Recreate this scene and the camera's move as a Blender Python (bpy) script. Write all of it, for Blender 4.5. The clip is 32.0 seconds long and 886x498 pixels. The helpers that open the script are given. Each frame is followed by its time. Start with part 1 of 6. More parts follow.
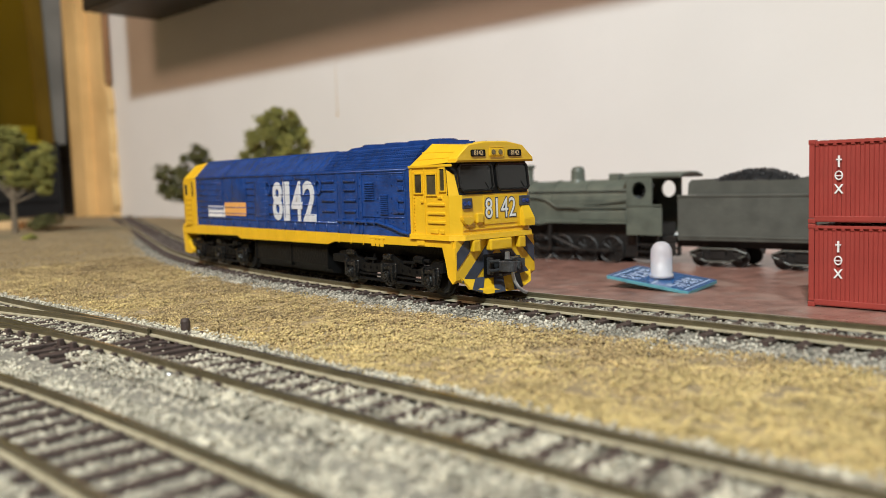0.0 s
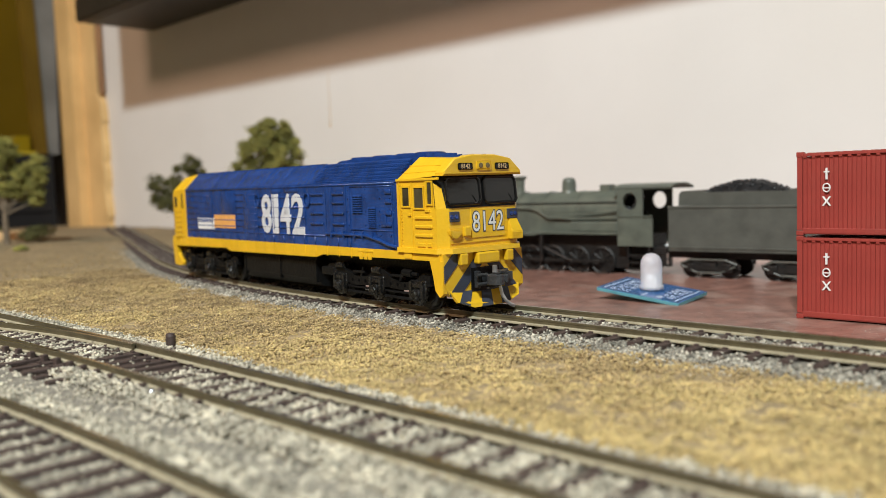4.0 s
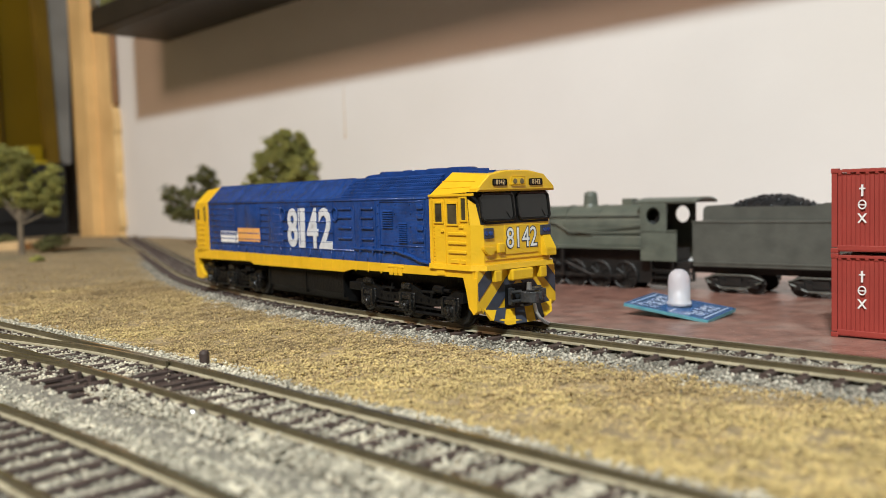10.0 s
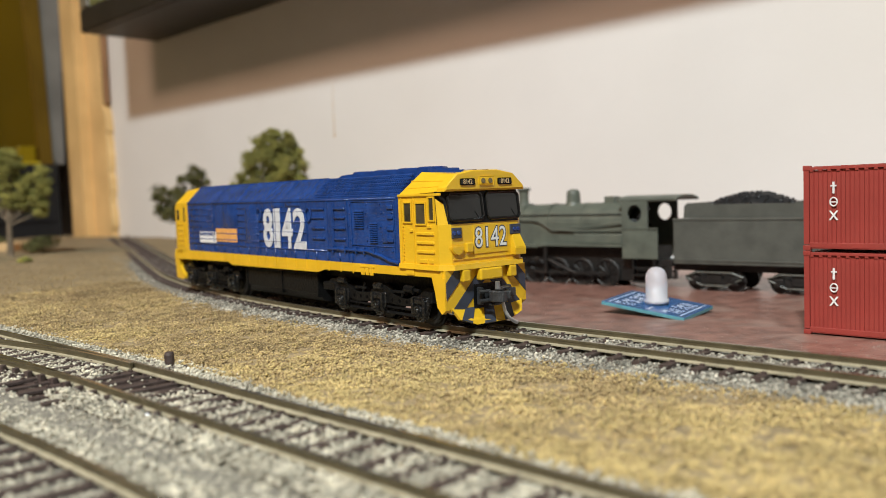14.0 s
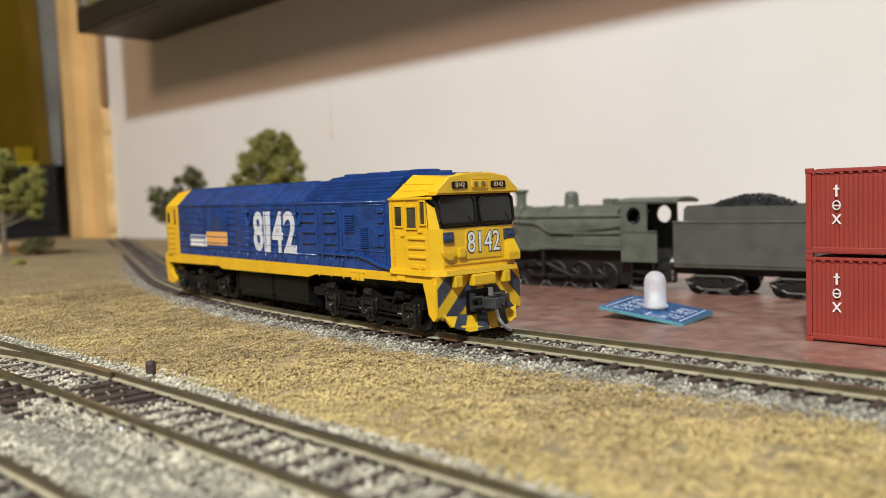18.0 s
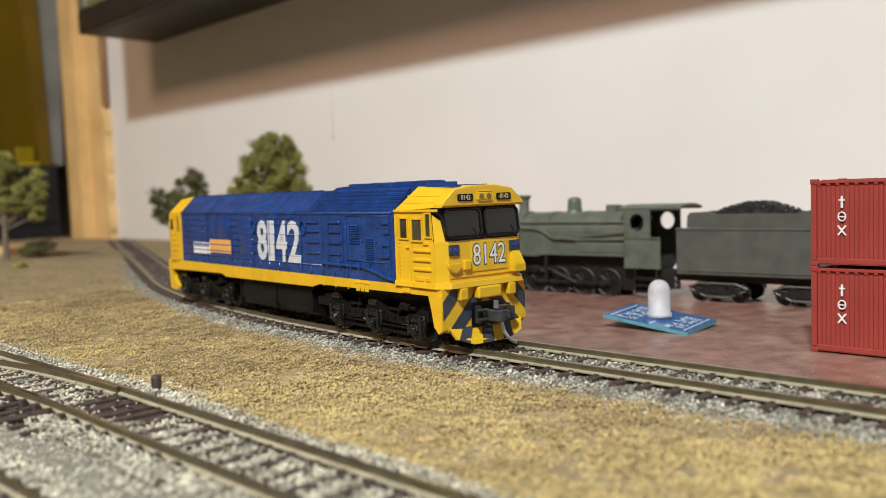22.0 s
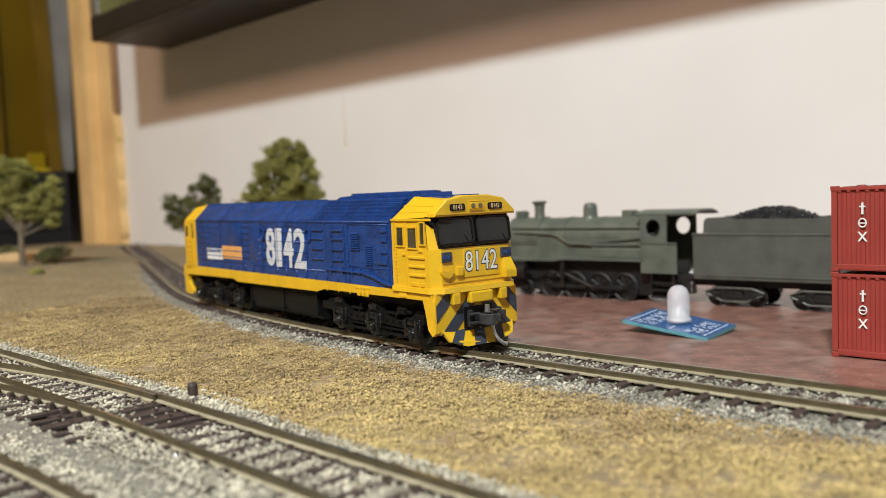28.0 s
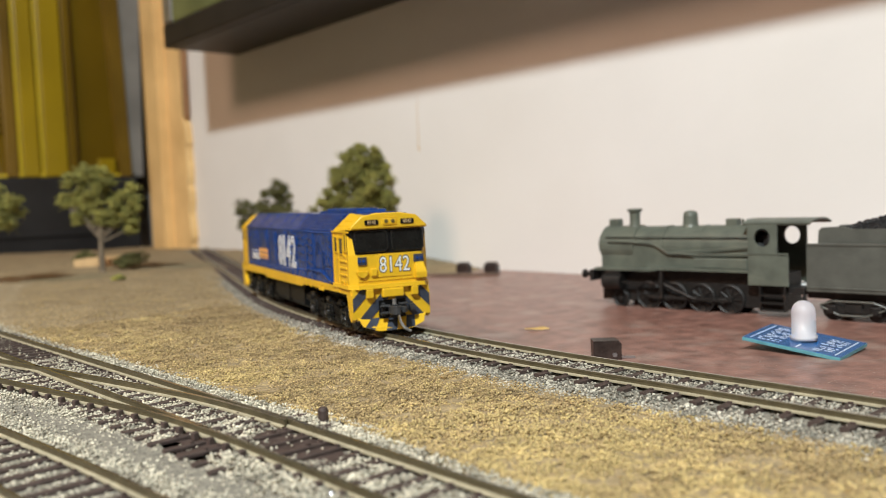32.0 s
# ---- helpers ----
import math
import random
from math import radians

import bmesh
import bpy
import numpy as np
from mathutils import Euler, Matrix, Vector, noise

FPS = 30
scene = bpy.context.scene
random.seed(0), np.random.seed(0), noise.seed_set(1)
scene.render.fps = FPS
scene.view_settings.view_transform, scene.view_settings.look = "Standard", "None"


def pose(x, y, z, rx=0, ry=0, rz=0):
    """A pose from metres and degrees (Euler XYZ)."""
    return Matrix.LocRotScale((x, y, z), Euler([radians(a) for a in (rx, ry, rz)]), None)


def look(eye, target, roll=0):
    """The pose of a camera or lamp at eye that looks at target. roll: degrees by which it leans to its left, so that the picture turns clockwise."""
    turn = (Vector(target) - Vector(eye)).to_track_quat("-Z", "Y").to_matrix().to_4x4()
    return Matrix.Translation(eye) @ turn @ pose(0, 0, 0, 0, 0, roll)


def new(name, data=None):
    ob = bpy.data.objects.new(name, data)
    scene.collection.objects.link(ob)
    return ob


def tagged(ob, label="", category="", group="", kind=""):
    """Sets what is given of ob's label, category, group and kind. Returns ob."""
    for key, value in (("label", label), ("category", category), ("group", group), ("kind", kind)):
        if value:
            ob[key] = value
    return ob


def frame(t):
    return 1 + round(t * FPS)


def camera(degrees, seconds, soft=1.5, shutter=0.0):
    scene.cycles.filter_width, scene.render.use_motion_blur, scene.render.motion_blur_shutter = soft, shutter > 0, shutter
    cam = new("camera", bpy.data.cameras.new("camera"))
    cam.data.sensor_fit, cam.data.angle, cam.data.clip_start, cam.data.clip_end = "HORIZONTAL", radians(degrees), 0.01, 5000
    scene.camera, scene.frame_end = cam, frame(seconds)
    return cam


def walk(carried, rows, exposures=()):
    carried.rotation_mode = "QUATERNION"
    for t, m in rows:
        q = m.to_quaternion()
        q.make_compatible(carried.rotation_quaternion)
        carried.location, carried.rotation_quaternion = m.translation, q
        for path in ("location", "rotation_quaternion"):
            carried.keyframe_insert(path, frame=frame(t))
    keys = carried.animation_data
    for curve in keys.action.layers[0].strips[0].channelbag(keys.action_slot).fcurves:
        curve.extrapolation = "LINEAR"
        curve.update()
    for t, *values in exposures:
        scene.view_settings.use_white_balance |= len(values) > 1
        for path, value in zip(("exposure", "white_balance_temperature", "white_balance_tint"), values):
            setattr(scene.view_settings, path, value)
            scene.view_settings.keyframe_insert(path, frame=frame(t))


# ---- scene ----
cam = camera(56.0, 32.0, soft=0.7)
cam.data.dof.use_dof = True
cam.data.dof.focus_distance = 0.265
cam.data.dof.aperture_fstop = 14.0
PATH = [
    (0, look((0.1164, -0.3035, 0.0508), (-0.0940, -0.0912, 0.0248), -1.87)),
    (0.5, look((0.1166, -0.3045, 0.0499), (-0.0939, -0.0923, 0.0243), -1.80)),
    (1, look((0.1175, -0.3043, 0.0528), (-0.0931, -0.0920, 0.0278), -1.74)),
    (1.5, look((0.1175, -0.3032, 0.0537), (-0.0928, -0.0906, 0.0291), -1.74)),
    (2, look((0.1183, -0.3018, 0.0529), (-0.0916, -0.0889, 0.0286), -1.76)),
    (2.5, look((0.1198, -0.3000, 0.0520), (-0.0898, -0.0868, 0.0278), -1.84)),
    (3, look((0.1205, -0.2992, 0.0521), (-0.0888, -0.0857, 0.0282), -1.82)),
    (3.5, look((0.1190, -0.3008, 0.0522), (-0.0903, -0.0872, 0.0287), -1.87)),
    (5.5, look((0.1170, -0.3015, 0.0517), (-0.0926, -0.0879, 0.0306), -2.13)),
    (6, look((0.1186, -0.3001, 0.0529), (-0.0909, -0.0863, 0.0321), -2.10)),
    (6.5, look((0.1208, -0.2987, 0.0520), (-0.0886, -0.0848, 0.0315), -2.04)),
    (7, look((0.1175, -0.2998, 0.0535), (-0.0921, -0.0862, 0.0330), -1.96)),
    (7.5, look((0.1145, -0.3022, 0.0541), (-0.0957, -0.0892, 0.0336), -1.89)),
    (8, look((0.1108, -0.3059, 0.0540), (-0.1000, -0.0933, 0.0338), -1.81)),
    (8.5, look((0.1092, -0.3074, 0.0531), (-0.1018, -0.0952, 0.0333), -1.78)),
    (9, look((0.1101, -0.3068, 0.0552), (-0.1011, -0.0947, 0.0359), -1.75)),
    (9.5, look((0.1118, -0.3058, 0.0553), (-0.0993, -0.0936, 0.0361), -1.73)),
    (10, look((0.1097, -0.3050, 0.0542), (-0.1013, -0.0926, 0.0349), -1.71)),
    (10.5, look((0.1102, -0.3032, 0.0533), (-0.1007, -0.0908, 0.0340), -1.69)),
    (11, look((0.1102, -0.3032, 0.0550), (-0.1007, -0.0907, 0.0356), -1.62)),
    (11.5, look((0.1125, -0.3036, 0.0557), (-0.0985, -0.0913, 0.0363), -1.59)),
    (12, look((0.1110, -0.3057, 0.0572), (-0.1001, -0.0934, 0.0377), -1.60)),
    (12.5, look((0.1095, -0.3055, 0.0573), (-0.1016, -0.0932, 0.0375), -1.70)),
    (13, look((0.1153, -0.3017, 0.0550), (-0.0957, -0.0894, 0.0353), -1.82)),
    (13.5, look((0.1167, -0.2998, 0.0544), (-0.0942, -0.0873, 0.0343), -1.98)),
    (15.5, look((0.1147, -0.2944, 0.0561), (-0.0962, -0.0820, 0.0361), -2.13)),
    (16, look((0.1142, -0.2973, 0.0573), (-0.0970, -0.0851, 0.0374), -2.07)),
    (16.5, look((0.1138, -0.2988, 0.0590), (-0.0975, -0.0867, 0.0394), -2.03)),
    (17, look((0.1145, -0.2965, 0.0601), (-0.0968, -0.0845, 0.0405), -2.01)),
    (17.5, look((0.1130, -0.2937, 0.0577), (-0.0983, -0.0816, 0.0381), -2.04)),
    (18, look((0.1135, -0.2911, 0.0553), (-0.0976, -0.0790, 0.0354), -2.04)),
    (18.5, look((0.1151, -0.2908, 0.0571), (-0.0960, -0.0785, 0.0371), -2.00)),
    (19, look((0.1141, -0.2929, 0.0601), (-0.0969, -0.0806, 0.0403), -1.95)),
    (19.5, look((0.1142, -0.2943, 0.0605), (-0.0967, -0.0819, 0.0406), -1.93)),
    (20, look((0.1141, -0.2961, 0.0604), (-0.0967, -0.0836, 0.0407), -1.93)),
    (20.5, look((0.1171, -0.2960, 0.0610), (-0.0937, -0.0835, 0.0412), -1.91)),
    (21, look((0.1154, -0.2935, 0.0609), (-0.0954, -0.0810, 0.0408), -1.93)),
    (21.5, look((0.1150, -0.2915, 0.0590), (-0.0959, -0.0792, 0.0389), -1.93)),
    (22, look((0.1120, -0.2917, 0.0595), (-0.0991, -0.0796, 0.0390), -1.97)),
    (22.5, look((0.1109, -0.2936, 0.0572), (-0.1003, -0.0815, 0.0366), -2.04)),
    (23, look((0.1121, -0.2930, 0.0593), (-0.0990, -0.0808, 0.0389), -1.99)),
    (23.5, look((0.1126, -0.2945, 0.0606), (-0.0984, -0.0822, 0.0407), -1.97)),
    (24, look((0.1130, -0.2956, 0.0612), (-0.0979, -0.0831, 0.0413), -1.98)),
    (24.5, look((0.1119, -0.2960, 0.0608), (-0.0989, -0.0834, 0.0412), -1.97)),
    (25, look((0.1137, -0.2968, 0.0599), (-0.0970, -0.0841, 0.0403), -2.01)),
    (25.5, look((0.1158, -0.2978, 0.0594), (-0.0948, -0.0850, 0.0401), -2.08)),
    (27.5, look((0.1132, -0.2965, 0.0615), (-0.0980, -0.0844, 0.0423), -2.20)),
    (28, look((0.1099, -0.2991, 0.0616), (-0.1026, -0.0881, 0.0422), -2.22)),
    (28.5, look((0.1060, -0.3009, 0.0608), (-0.1080, -0.0917, 0.0412), -2.26)),
    (29, look((0.0994, -0.3012, 0.0596), (-0.1164, -0.0938, 0.0398), -2.26)),
    (29.5, look((0.0970, -0.2998, 0.0640), (-0.1206, -0.0942, 0.0445), -2.23)),
    (30, look((0.0929, -0.3012, 0.0630), (-0.1263, -0.0973, 0.0436), -2.19)),
    (30.5, look((0.0895, -0.3059, 0.0649), (-0.1314, -0.1038, 0.0459), -2.21)),
    (31, look((0.0880, -0.3118, 0.0649), (-0.1342, -0.1111, 0.0460), -2.23)),
    (31.5, look((0.0845, -0.3104, 0.0660), (-0.1391, -0.1113, 0.0473), -2.31)),
    (32, look((0.0842, -0.3068, 0.0659), (-0.1406, -0.1090, 0.0479), -2.33)),
]
walk(cam, PATH, [(0, -0.08), (27.5, -0.08), (30.5, 0.03), (32, 0.03)])

# ---- light ----
world = bpy.data.worlds.new("world")
scene.world = world
world.use_nodes = True
world.node_tree.nodes["Background"].inputs[0].default_value = (1.0, 0.80, 0.62, 1)
world.node_tree.nodes["Background"].inputs[1].default_value = 0.01
MM = 0.001


def ceiling_lamp(name, x, y, z, size, watts, colour):
    data = bpy.data.lights.new(name, "AREA")
    data.shape, data.size, data.energy, data.color = "DISK", size, watts, colour
    lamp = new(name, data)
    lamp.matrix_world = pose(x, y, z)
    return lamp


ceiling_lamp("ceiling_lamp_light", 0.56, -1.295, 1.56, 0.20, 87.0, (0.875, 0.975, 0.995))
ceiling_lamp("pendant_lamp_light", -0.45, -1.55, 1.38, 0.66, 15.5, (1.0, 0.48, 0.26))


# ---- materials ----
def material(name, base, rough=0.6, metal=0.0, var=0.15, scale=60.0, bump=0.0, bump_scale=None, island=0.0, second=None, blotch=None, coat=0.0, detail=4.0, layers=0.0, spec=0.5):
    """A principled material with two scales of noise over its base colour, and a bump."""
    m = bpy.data.materials.new(name)
    m.use_nodes = True
    t = m.node_tree
    b = t.nodes["Principled BSDF"]
    b.inputs["Roughness"].default_value, b.inputs["Metallic"].default_value = rough, metal
    b.inputs["Coat Weight"].default_value = coat
    b.inputs["Specular IOR Level"].default_value = spec
    co = t.nodes.new("ShaderNodeTexCoord")
    n = t.nodes.new("ShaderNodeTexNoise")
    n.inputs["Scale"].default_value, n.inputs["Detail"].default_value = scale, detail
    t.links.new(co.outputs["Object"], n.inputs["Vector"])
    ramp = t.nodes.new("ShaderNodeValToRGB")
    lo = [c * (1 - var) for c in base]
    hi = [min(1.0, c * (1 + var)) for c in (second or base)]
    ramp.color_ramp.elements[0].position, ramp.color_ramp.elements[1].position = 0.3, 0.7
    ramp.color_ramp.elements[0].color, ramp.color_ramp.elements[1].color = (*lo, 1), (*hi, 1)
    t.links.new(n.outputs["Fac"], ramp.inputs["Fac"])
    col = ramp.outputs["Color"]
    if blotch:
        n2 = t.nodes.new("ShaderNodeTexNoise")
        n2.inputs["Scale"].default_value, n2.inputs["Detail"].default_value = scale * blotch[0], 3
        t.links.new(co.outputs["Object"], n2.inputs["Vector"])
        r2 = t.nodes.new("ShaderNodeValToRGB")
        r2.color_ramp.elements[0].position, r2.color_ramp.elements[1].position = blotch[2], blotch[3]
        t.links.new(n2.outputs["Fac"], r2.inputs["Fac"])
        mix = t.nodes.new("ShaderNodeMixRGB")
        mix.inputs["Color2"].default_value = (*blotch[1], 1)
        t.links.new(r2.outputs["Color"], mix.inputs["Fac"])
        t.links.new(col, mix.inputs["Color1"])
        col = mix.outputs["Color"]
    if island:
        g = t.nodes.new("ShaderNodeNewGeometry")
        hsv = t.nodes.new("ShaderNodeHueSaturation")
        mr = t.nodes.new("ShaderNodeMapRange")
        mr.inputs["To Min"].default_value, mr.inputs["To Max"].default_value = 1 - island, 1 + island
        t.links.new(g.outputs["Random Per Island"], mr.inputs["Value"])
        t.links.new(mr.outputs["Result"], hsv.inputs["Value"])
        t.links.new(col, hsv.inputs["Color"])
        col = hsv.outputs["Color"]
    t.links.new(col, b.inputs["Base Color"])
    if bump:
        nb = t.nodes.new("ShaderNodeTexNoise")
        nb.inputs["Scale"].default_value, nb.inputs["Detail"].default_value = bump_scale or scale * 4, 5
        t.links.new(co.outputs["Object"], nb.inputs["Vector"])
        bp = t.nodes.new("ShaderNodeBump")
        bp.inputs["Strength"].default_value, bp.inputs["Distance"].default_value = bump, 0.0006
        height = nb.outputs["Fac"]
        if layers:
            # the fine level lines of a printed model
            wv = t.nodes.new("ShaderNodeTexWave")
            wv.bands_direction = "Z"
            wv.inputs["Scale"].default_value, wv.inputs["Distortion"].default_value, wv.inputs["Detail Scale"].default_value = 700.0, 2.5, 0.4
            t.links.new(co.outputs["Object"], wv.inputs["Vector"])
            ad = t.nodes.new("ShaderNodeMath")
            ad.operation = "MULTIPLY_ADD"
            ad.inputs[1].default_value = layers
            t.links.new(wv.outputs["Fac"], ad.inputs[0])
            t.links.new(height, ad.inputs[2])
            height = ad.outputs[0]
        t.links.new(height, bp.inputs["Height"])
        t.links.new(bp.outputs["Normal"], b.inputs["Normal"])
    return m


def glassy(name, colour, rough=0.05, ior=1.45):
    m = bpy.data.materials.new(name)
    m.use_nodes = True
    b = m.node_tree.nodes["Principled BSDF"]
    b.inputs["Base Color"].default_value = (*colour, 1)
    b.inputs["Roughness"].default_value, b.inputs["Transmission Weight"].default_value, b.inputs["IOR"].default_value = rough, 1.0, ior
    return m


def glowing(name, colour, strength):
    m = bpy.data.materials.new(name)
    m.use_nodes = True
    b = m.node_tree.nodes["Principled BSDF"]
    b.inputs["Emission Color"].default_value, b.inputs["Emission Strength"].default_value = (*colour, 1), strength
    return m


WALL = material("white_wall_paint", (0.78, 0.76, 0.73), 0.75, var=0.03, scale=9, bump=0.25, bump_scale=130, blotch=(0.4, (0.72, 0.69, 0.64), 0.45, 0.9))
# The recess wall's dimness is put into this even grey.
RECESS = material("dim_recess_grey", (0.50, 0.475, 0.44), 0.8, var=0.05, scale=5)
# Unseen room surfaces: colours kept dark to hold back bounced light.
ROOM = material("low_bounce_paint", (0.115, 0.085, 0.062), 0.8, var=0.04, scale=3)
FLOORM = material("room_floor", (0.085, 0.065, 0.048), 0.6, var=0.2, scale=6)
BOARD = material("maroon_board_paint", (0.232, 0.117, 0.091), 0.34, var=0.42, scale=110, bump=0.7, bump_scale=420, blotch=(0.40, (0.34, 0.235, 0.195), 0.52, 0.76), detail=12)
SOIL = material("brown_scenic_soil", (0.285, 0.215, 0.118), 0.95, var=0.45, scale=420, bump=1.0, bump_scale=1100, blotch=(0.1, (0.215, 0.16, 0.088), 0.42, 0.72), detail=8)
TURF_A = material("tan_turf", (0.372, 0.272, 0.128), 0.95, var=0.18, scale=90, island=0.32, second=(0.42, 0.310, 0.147))
TURF_B = material("straw_turf", (0.505, 0.385, 0.165), 0.95, var=0.2, scale=90, island=0.28)
TURF_C = material("earth_turf", (0.285, 0.205, 0.102), 0.95, var=0.25, scale=60, island=0.40)
BALLAST = material("weathered_ballast", (0.230, 0.214, 0.170), 0.8, var=0.35, scale=160, island=0.68, second=(0.37, 0.345, 0.285))
YARD_BALLAST = material("pale_yard_ballast", (0.385, 0.352, 0.275), 0.8, var=0.3, scale=160, island=0.46, second=(0.53, 0.49, 0.385))
BALLAST_BED = material("ballast_bed", (0.20, 0.185, 0.15), 0.95, var=0.45, scale=900, bump=1.0, bump_scale=1300)
GRIT = material("board_grit", (0.34, 0.27, 0.23), 0.9, var=0.3, scale=300, island=0.5)
SLEEPER = material("brown_sleeper_plastic", (0.060, 0.040, 0.034), 0.6, var=0.3, scale=300, bump=0.4, bump_scale=700)
RAIL = material("olive_painted_rail", (0.100, 0.083, 0.046), 0.45, metal=0.2, var=0.25, scale=160, bump=0.2)
RAIL_FOOT = material("rail_foot_brass", (0.42, 0.375, 0.26), 0.45, metal=0.2, var=0.2, scale=200)
RAIL_TOP = material("rail_head_steel", (0.42, 0.38, 0.30), 0.25, metal=0.9, var=0.15, scale=120)
BLUE = material("blue_loco_paint", (0.0112, 0.0455, 0.188), 0.19, var=0.26, scale=210, bump=0.7, bump_scale=520, layers=0.05, spec=0.65)
YELLOW = material("yellow_loco_paint", (0.72, 0.425, 0.015), 0.36, var=0.07, scale=140, bump=0.24, bump_scale=600, coat=0.12, layers=0.03)
BLACK = material("black_underframe_plastic", (0.006, 0.006, 0.006), 0.42, var=0.3, scale=240, bump=0.4, bump_scale=900, spec=0.2)
HOLE = material("dark_hole", (0.003, 0.003, 0.003), 0.9, var=0.1, scale=100, spec=0.05)
GLOSS_BLACK = material("gloss_black_paint", (0.006, 0.006, 0.006), 0.18, var=0.3, scale=300, bump=0.3, bump_scale=900)
AXLE_BOX = material("worn_axle_box", (0.009, 0.009, 0.009), 0.20, var=0.6, scale=420, bump=1.0, bump_scale=900, spec=0.7)
DARK_GLASS = material("dark_window_glazing", (0.009, 0.0088, 0.008), 0.05, var=0.4, scale=120, bump=0.12, bump_scale=90, spec=0.32)
STRIPE = material("dark_blue_grey_stripe", (0.035, 0.042, 0.062), 0.5, var=0.2, scale=300)
WHITE = material("white_decal", (0.72, 0.72, 0.70), 0.5, var=0.08, scale=200)
DIGIT = material("worn_white_digit", (0.58, 0.595, 0.62), 0.45, var=0.12, scale=240, bump=0.25, bump_scale=500)
ORANGE_DECAL = material("orange_decal", (0.72, 0.36, 0.10), 0.5, var=0.08, scale=300)
SILVER = material("nickel_wire", (0.55, 0.56, 0.58), 0.3, metal=0.9, var=0.1, scale=300)
WHEEL = material("blackened_wheel", (0.026, 0.024, 0.022), 0.35, metal=0.5, var=0.25, scale=300)
LAMP_GLASS = material("lamp_lens", (0.13, 0.09, 0.03), 0.12, var=0.1, scale=300)
GREY_DARK = material("coupler_grey", (0.045, 0.047, 0.050), 0.36, metal=0.3, var=0.4, scale=300, bump=0.5)
STEAM = material("grey_green_steam_paint", (0.098, 0.112, 0.090), 0.45, var=0.20, scale=110, bump=0.35, bump_scale=600, blotch=(0.5, (0.125, 0.132, 0.100), 0.45, 0.8))
TENDER = material("dark_grey_tender_paint", (0.082, 0.086, 0.074), 0.45, var=0.18, scale=110, bump=0.25, bump_scale=600)
STEAM_BLACK = material("black_running_gear", (0.011, 0.0103, 0.0096), 0.48, var=0.4, scale=200, bump=0.5, spec=0.4, blotch=(1.2, (0.045, 0.028, 0.02), 0.60, 0.8))
COAL = material("coal", (0.014, 0.014, 0.015), 0.5, var=0.3, scale=300, island=0.4, spec=0.35)
RED = material("red_container_paint", (0.285, 0.040, 0.030), 0.5, var=0.08, scale=90, bump=0.12, bump_scale=500, blotch=(0.6, (0.26, 0.048, 0.036), 0.5, 0.9))
PCB = material("blue_circuit_board", (0.009, 0.088, 0.27), 0.22, var=0.12, scale=200, coat=0.4)
PCB_EDGE = material("circuit_board_edge", (0.10, 0.30, 0.35), 0.5, var=0.15, scale=400)
WOOD = material("varnished_pine", (0.76, 0.50, 0.215), 0.42, var=0.10, scale=14, bump=0.2, bump_scale=60, second=(0.80, 0.55, 0.25))
BROWN_STRIP = material("brown_stained_strip", (0.13, 0.082, 0.056), 0.6, var=0.3, scale=90, bump=0.3)
# Darker pine: shade on the frame's inner side is put into the colour.
WOOD_DARK = material("shaded_pine_edge", (0.30, 0.155, 0.07), 0.5, var=0.2, scale=30)
FRAME = material("dark_frame", (0.017, 0.013, 0.010), 0.5, var=0.25, scale=30)
FRAME_METAL = material("brushed_edge", (0.42, 0.40, 0.36), 0.35, metal=0.8, var=0.1, scale=60)
SIDE_GLASS = material("smoked_side_glazing", (0.052, 0.043, 0.023), 0.10, var=0.6, scale=160, spec=0.6)
GREY_STRIP = material("grey_wall_stand_in", (0.235, 0.225, 0.205), 0.5, var=0.2, scale=12)
PIN_GREY = material("pale_worn_metal", (0.30, 0.30, 0.30), 0.35, metal=0.6, var=0.3, scale=300, bump=0.3)
GREEN_PANEL = material("green_glossy_panel", (0.10, 0.12, 0.045), 0.18, var=0.35, scale=7, coat=0.6)
LEAF_A = material("olive_foliage", (0.190, 0.188, 0.045), 0.85, var=0.3, scale=90, island=0.5, second=(0.27, 0.252, 0.062))
LEAF_B = material("dark_foliage", (0.115, 0.110, 0.036), 0.9, var=0.3, scale=90, island=0.45)
BARK = material("grey_brown_bark", (0.16, 0.125, 0.085), 0.9, var=0.35, scale=220, bump=0.6)
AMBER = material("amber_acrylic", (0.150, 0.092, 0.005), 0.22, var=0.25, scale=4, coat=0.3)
# Light coming through the acrylic is put into this yellow base colour.
AMBER_LIGHT = material("lit_through_yellow", (0.33, 0.228, 0.005), 0.35, var=0.14, scale=8)
# The bevels' brightness is put into a paler yellow of their own.
AMBER_EDGE = material("lit_acrylic_edge", (0.62, 0.47, 0.03), 0.3, var=0.1, scale=8)
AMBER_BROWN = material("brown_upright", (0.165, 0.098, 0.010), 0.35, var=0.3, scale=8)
NAVY = material("dark_machine_base", (0.017, 0.017, 0.018), 0.45, var=0.4, scale=14)
TAN = material("bare_plywood", (0.58, 0.40, 0.20), 0.7, var=0.15, scale=60)
RUST = material("brown_plastic_block", (0.030, 0.019, 0.016), 0.4, var=0.5, scale=160, bump=0.6)
LEAFLET = material("dried_flake", (0.55, 0.36, 0.13), 0.8, var=0.25, scale=200)
LED_LENS = glassy("frosted_led_lens", (0.95, 0.95, 1.0), 0.30, 1.25)
LED_LENS.node_tree.nodes["Principled BSDF"].inputs["Transmission Weight"].default_value = 0.62
LAMP_GLOW = glowing("lamp_diffuser", (1.0, 0.86, 0.68), 6.0)


